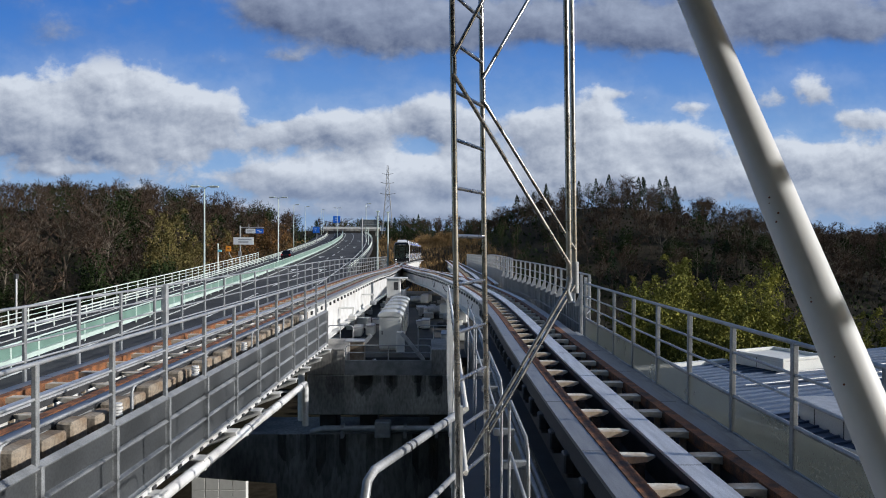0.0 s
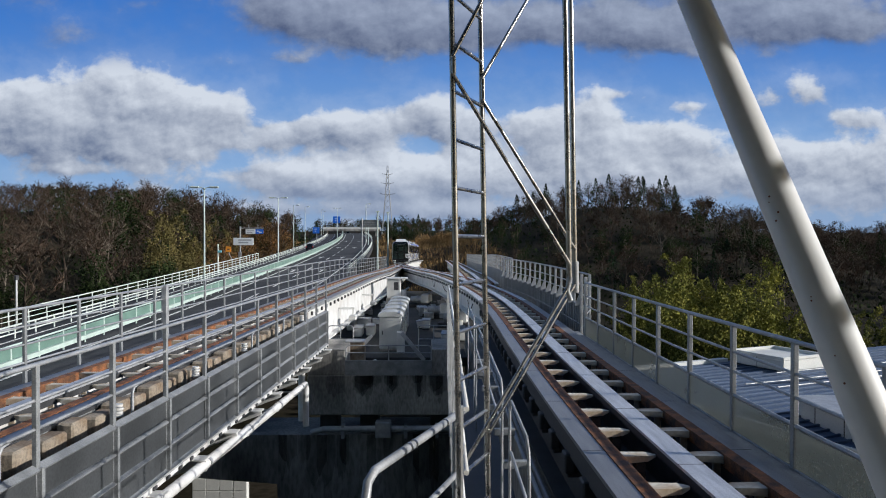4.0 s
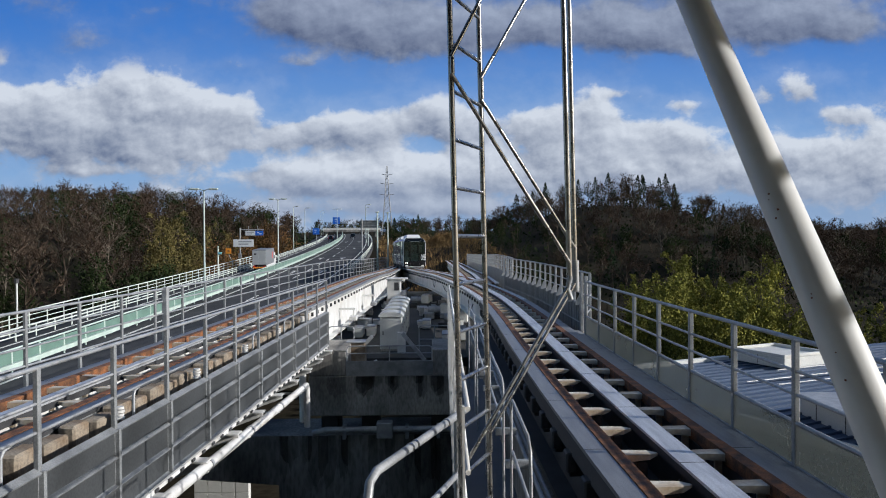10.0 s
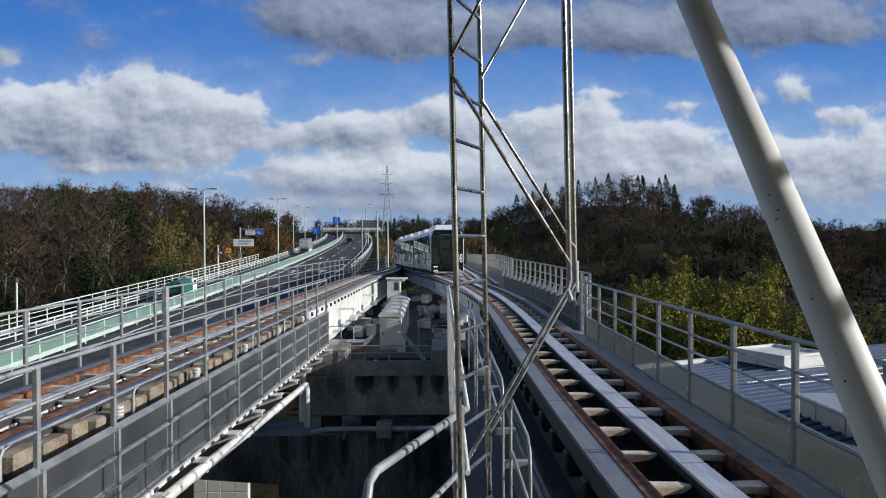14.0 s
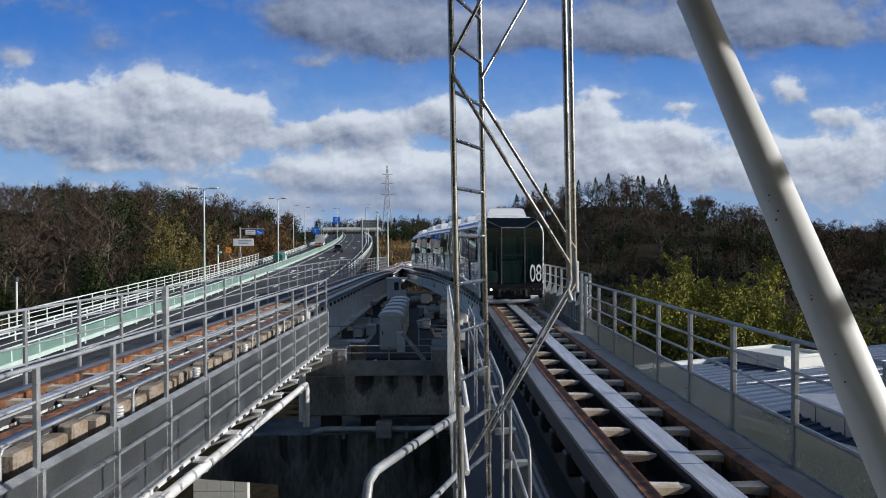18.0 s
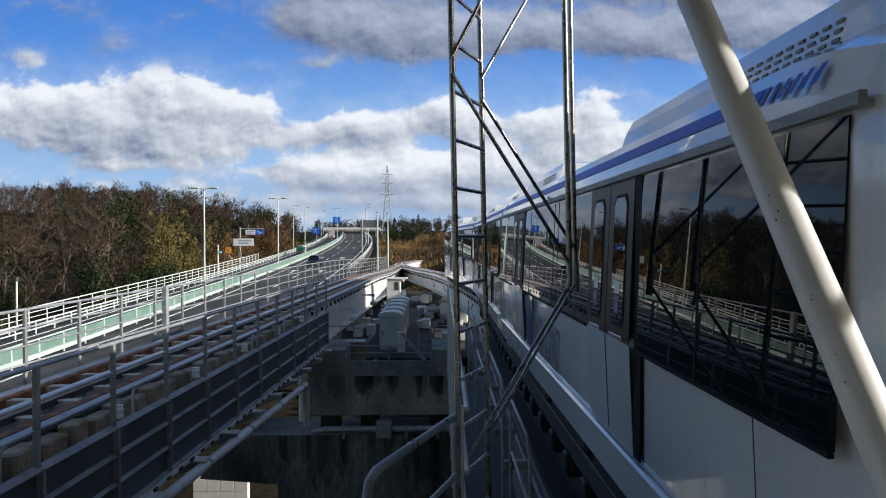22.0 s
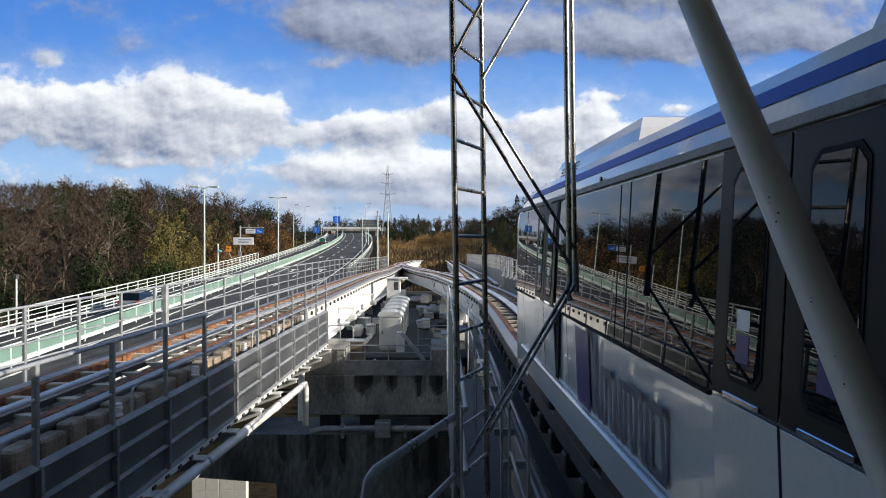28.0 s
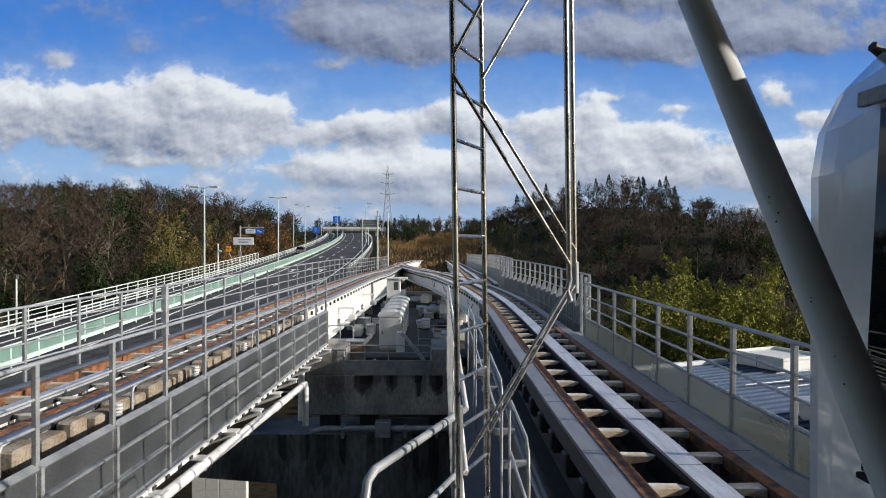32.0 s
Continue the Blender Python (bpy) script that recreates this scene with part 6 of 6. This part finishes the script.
part("pipe", Mesh().tube([drain(y) for y in steps(-2, 20.4, 2.8)], .09, 12), WHITE_STEEL, dp)
for y in steps(0, 20, 2.4):
    p = drain(y)
    part("clamp", Mesh().tube([p - Vector((0, .04, 0)), p + Vector((0, .04, 0))], .105, 12), GALV, dp)
    part("hanger", Mesh().box(p.x - .6, p.x, p.y - .05, p.y + .05, p.z - .14, p.z - .106), WHITE_STEEL, dp)
part("elbow", Mesh().tube([drain(20.4), drain(20.55), drain(20.65) - Vector((0, 0, .15)), drain(20.66) - Vector((0, 0, 1.2))], .09, 12), WHITE_STEEL, dp)
# service deck under the parapet, with blocks and insulators between fence and rails
sd = thing("service_deck", "narrow white service deck between parapet and rails", "deck", kind="structure")
part("deck", Mesh().sweep(((1.0, -1.22), (1.88, -1.22), (1.88, -1.14), (1.0, -1.14)), LEFT.path(steps(-6, 25, 2))), WHITE_STEEL, sd)
gus = Mesh().add([(x, y, z) for y in (-.03, .03) for x, z in ((1.0, -1.225), (2.2, -1.225), (2.2, -1.3), (1.0, -1.75))], [(0, 1, 2, 3), (7, 6, 5, 4), (0, 1, 5, 4), (1, 2, 6, 5), (2, 3, 7, 6), (3, 0, 4, 7)]).box(1.0, 2.22, -.14, .14, -1.224, -1.2).mesh("bracket", WHITE_STEEL)
for k in range(18):
    part("bracket", gus, None, sd, "white cantilever bracket", at=LEFT.stand(-5.0 + 1.73 * k))
part("back_deck", Mesh().sweep(((-2.0, -.75), (-1.05, -.75), (-1.05, -.66), (-2.0, -.66)), LEFT.path(steps(-6, 100, 3))), GALV_DULL, sd)
blk = Mesh().box(-.12, .14, -.27, .27, -.38, 0, .03).mesh("block", BLOCK)
blk2 = Mesh().box(-.12, .12, -.2, .2, -.5, 0, .03).mesh("block", BLOCK)
ins = Mesh()
for i in range(4):
    ins.tube([(0, 0, i * .05), (0, 0, i * .05 + .03)], .075 - .008 * (i % 2), 10)
ins_mesh = ins.mesh("insulator", WHITE_STEEL)
pw = Mesh().tube([(0, -.3, -.6), (0, -.3, -.05), (0, -.25, .02), (0, -.1, .05), (0, .3, .05)], .022, 8).mesh("stay", GALV)
bk = random.Random(2)
for k, y in enumerate(steps(-5, 25, .62)):
    part("block", blk if k % 3 else blk2, None, sd, at=LEFT.stand(y, 1.16 + bk.uniform(-.02, .04), .0 - (k % 2) * .05))
    if k % 5 == 0 and y < 26:
        part("insulator", ins_mesh, None, sd, at=LEFT.stand(y, 1.5, -.1))
        part("stay", pw, None, sd, at=LEFT.stand(y + .5, 1.62, .25))
part("conductor", Mesh().sweep(((.975, -.06), (1.02, -.06), (1.02, -.005), (.975, -.005)), LEFT.path(steps(-6, 27, 2))), DARK_STEEL, sd, "dark conductor rail")
part("conductor", Mesh().sweep(((.97, -.06), (1.03, -.06), (1.03, -.01), (.97, -.01)), LEFT.path(steps(27.01, 100, 2))), GALV_DULL, sd)
# frame rails of the parapet panels
pp = bpy.data.objects["parapet_side"]
for z in (.01, -.345, -.72, -1.1):
    part("ledge", Mesh().sweep(((-.02, z - .035), (.05, z - .035), (.07, z - .01), (-.02, z + .04)), LEFT.path(steps(-5.94, 25.2, 1.73), 1.9)), GALV_DULL, pp, "steel ledge")
pil = Mesh().box(.017, .085, -.03, .03, -1.1, .02, .006).mesh("pilaster", GALV_DULL)
for k in range(19):
    part("pilaster", pil, None, pp, at=LEFT.stand(-5.94 + 1.73 * k, 1.9))
part("foot_angle", Mesh().sweep(((.02, -1.2), (.09, -1.2), (.09, -1.135), (.02, -1.135)), LEFT.path(steps(-5.94, 25.2, 1.73), 1.9)), WHITE_STEEL, pp, "white foot angle")
cleat = Mesh().box(.091, .12, -.06, .06, -1.19, -1.14, .004).mesh("cleat", DARK_STEEL)
for k in range(60):
    part("cleat", cleat, None, pp, at=LEFT.stand(-4 + .49 * k, 1.9))
part("cable_post", Mesh().box(-.08, .08, -.09, .09, -.4, 1.2, .02), GALV, bpy.data.objects["parapet_side_back"], "thick grey cable post", at=LEFT.stand(20.6, -1.85))
# corner gate where the parapet changes
gt = bpy.data.objects["parapet_main"]
for y in (19.1, 20.4):
    part("gate_post", Mesh().box(-.04, .04, -.04, .04, -.3, 1.5, .01), GALV, gt, at=RIGHT.stand(y, 1.35 if y > 20 else 1.22))
for z in (.5, .9, 1.3):
    part("gate_rail", Mesh().tube([RIGHT.point(19.1, 1.22, z), RIGHT.point(20.4, 1.6, z)], .02, 8), GALV, gt)

# ---- low building with a ribbed blue roof beyond the fence ----
ROOF = material("blue_grey_metal_roof", (.085, .12, .19), .5, .1, .1, .6, 20, .03)
ROOF.node_tree.nodes["Principled BSDF"].inputs["Specular IOR Level"].default_value = .2
CLAD = material("white_wall_cladding", (.68, .68, .64), .6, 0, .06, .5, 20, .03)
bd = thing("low_building", "low white building with a ribbed blue-grey metal roof", "building", at=pose(10.5, 29.1, 0, 0, 0, 24))
part("wall", Mesh().box(-4.9, 26, -22.4, -.2, -13.5, -2.75, .03), DARK_CONCRETE, bd)
roof = part("roof", Mesh().box(-5.1, 26.3, -22.5, 0, -2.745, -2.6, .02), ROOF, bd, "ribbed blue-grey metal roof")
rib = Mesh().box(-15.6, 15.6, -.03, .03, 0, .06).mesh("rib", ROOF)
for k in range(48):
    part("rib", rib, None, roof, at=pose(10.6, -22.2 + k * .46, -2.6))
part("roof_edge", Mesh().box(-5.22, -5.102, -22.5, .1, -2.8, -2.5, .02), CLAD, bd)
part("roof_edge", Mesh().box(-5.1, 2.4, .002, .3, -2.8, -2.47, .02), CLAD, bd)
part("roof_edge", Mesh().box(2.402, 26.3, .002, .12, -2.8, -2.58, .02), ROOF, bd)
ph = part("penthouse", Mesh().box(2.18, 4.6, -2.89, -.4, -2.54, -2.12, .02), CLAD, bd, "white rooftop box")
for x0, x1, y0, y1 in ((2.15, 4.63, -2.92, -2.82), (2.15, 4.63, -.47, -.37), (2.15, 2.25, -2.82, -.47), (4.53, 4.63, -2.82, -.47)):
    part("coping", Mesh().box(x0, x1, y0, y1, -2.118, -2.0, .01), CLAD, ph)
part("panel_joint", Mesh().box(2.172, 2.179, -1.66, -1.64, -2.5, -2.12), DARK_STEEL, ph)
for x, y in ((2.0, -4.4), (2.6, -5.2), (4.8, -3.3)):
    part("snow_guard", Mesh().tube([(x - 3.5, y, -2.44), (x + 5, y - .3, -2.44)], .03, 6), GALV, roof)
an = thing("annex_block", "white clad annex block with a grey flat roof", "building")
part("wall", Mesh().box(10.75, 16.4, 14.5, 20.6, -13.5, -2.12, .02), CLAD, an)
part("roof", Mesh().box(10.65, 16.5, 14.4, 20.7, -2.12, -2.0, .02), GALV, an)
for k in range(4):
    part("cladding_joint", Mesh().box(10.735, 10.748, 15.5 + k * 1.4, 15.52 + k * 1.4, -5, -2), DARK_STEEL, an)
# small house below the footpath
h2 = thing("small_house", "small dark-roofed house below the highway", "house", at=pose(-42, 66, -12.6))
part("wall", Mesh().box(-3, 3, -3, 3, 0, 4.6, .03), CLAD, h2)
part("roof", Mesh().sweep(((-3.6, 4.61), (3.6, 4.61), (0, 6.6)), [(Vector((0, y, 0)), Vector((1, 0, 0))) for y in (-3.5, 3.5)]), DARK_STEEL, h2)
wl_ = thing("retaining_wall", "pale block retaining wall below the viaduct", "wall", kind="structure", at=pose(-11.4, 40, -14.1))
part("wall", Mesh().box(-1.5, 1.5, 0, .5, 0, 3.5, .03), CLAD, wl_)
course = Mesh().box(-.36, .36, -.03, -.001, 0, .66, .012).mesh("block", CLAD)
for k in range(5):
    for i in range(4):
        part("block", course, None, wl_, at=pose(-1.12 + .75 * i, 0, .03 + k * .69))
# more of the switch yard: cable hangers on the girders, stair frame, bracing and cable loops
hk = random.Random(21)
for y in (35.6, 44.5):
    p, d, l = LEFT.point(y, 1.05, -.8), hk.uniform(.3, .8), hk.uniform(.2, .5)
    h = thing("cable_hanger", "white cable hanger bracket beside the girder", "bracket", "cable hangers", at=Matrix.Translation(p))
    part("arm", Mesh().box(-.38, .4, -.05, .05, -.1, 0, .01), WHITE_STEEL, h)
    part("drop", Mesh().box(.3, .38, -.04, .04, -d, -.1, .01), WHITE_STEEL, h)
    part("box", Mesh().box(.15, .5, -l, l, -d - .22, -d, .03), hk.choice((CAB, GALV, WHITE_STEEL)), h)
for y, run, sag in ((33, 2.2, .35), (39.5, 1.2, .5), (44, 3.4, .3), (52, 1.6, .45)):
    h = thing("cable_loop", "black cable loop hanging from the girder", "cable", "cable loops")
    part("cable", Mesh().tube([RIGHT.point(y + run * i / 8, -.99, -.42 - sag * math.sin(3.14159 * i / 8)) for i in range(9)], .018, 6), RUBBER, h)
for x0, x1, y in ((-3.3, -2.3, 30.2), (-.1, -1.0, 30.6)):
    h = thing("ramp_brace", "grey sloping channel brace on the pier head", "brace", "ramp braces")
    part("channel", Mesh().box(-.08, .08, -.06, .06, 0, 1.5, .01, Matrix.Translation((x0, y, -2.6)) @ Matrix.Rotation(math.atan2(x1 - x0, 1.1), 4, "Y")), GALV, h)
h = thing("equipment_box", "pale wooden-grey equipment box on the pier head", "box", at=pose(-2.95, 30.3, -2.745))
part("body", Mesh().box(-.38, .38, -.35, .35, 0, 1.0, .03), BLOCK, h)
part("lid", Mesh().box(-.42, .42, -.4, .4, 1.0, 1.05, .01), GALV, h)
h = thing("bollard_post", "short white marker post before the cabinets", "post", at=pose(-1.15, 32.3, -2.55))
part("post", Mesh().box(-.18, .18, -.15, .15, 0, .95, .03), WHITE_STEEL, h)
h = thing("plastic_bag", "pale blue-white tarpaulin bundle on the pier head", "bundle", at=pose(-2.2, 29.3, -2.74))
part("bundle", Mesh().add([(-.3, -.25, 0), (.35, -.3, 0), (.3, .3, 0), (-.32, .25, 0), (-.12, -.1, .32), (.15, 0, .42), (.05, .15, .3)], [(0, 1, 5, 4), (1, 2, 5), (2, 6, 5), (2, 3, 6), (3, 0, 4, 6), (4, 5, 6), (0, 1, 2, 3)]), SIGN_WHITE, h)
# stains running down the pier face
STAIN = material("dark_water_stain", (.06, .055, .048), .9, 0, .3, 2, 20, .1)
STAIN.node_tree.nodes["Principled BSDF"].inputs["Alpha"].default_value = .3
sr = random.Random(9)
for n, y, z, a, b, most in ((16, 27.994, -2.76, -4.4, .8, 1.2), (14, 28.594, -5.21, -6.2, 1.2, 3.0)):
    for k in range(n):
        x, w, l = sr.uniform(a, b), sr.uniform(.12, .45), sr.uniform(.3, 1) * most
        low = [(x + w * (1 - 2 * i / 7), y - .0004 * k, z - l * (.55 + .45 * math.sin(3.14 * (i + .5) / 8)) * sr.uniform(.7, 1)) for i in range(8)]
        part("water_stain", Mesh().add([(x - w, y - .0004 * k, z), (x + w, y - .0004 * k, z)] + low, [tuple(range(10))]), STAIN, pier)
motions()
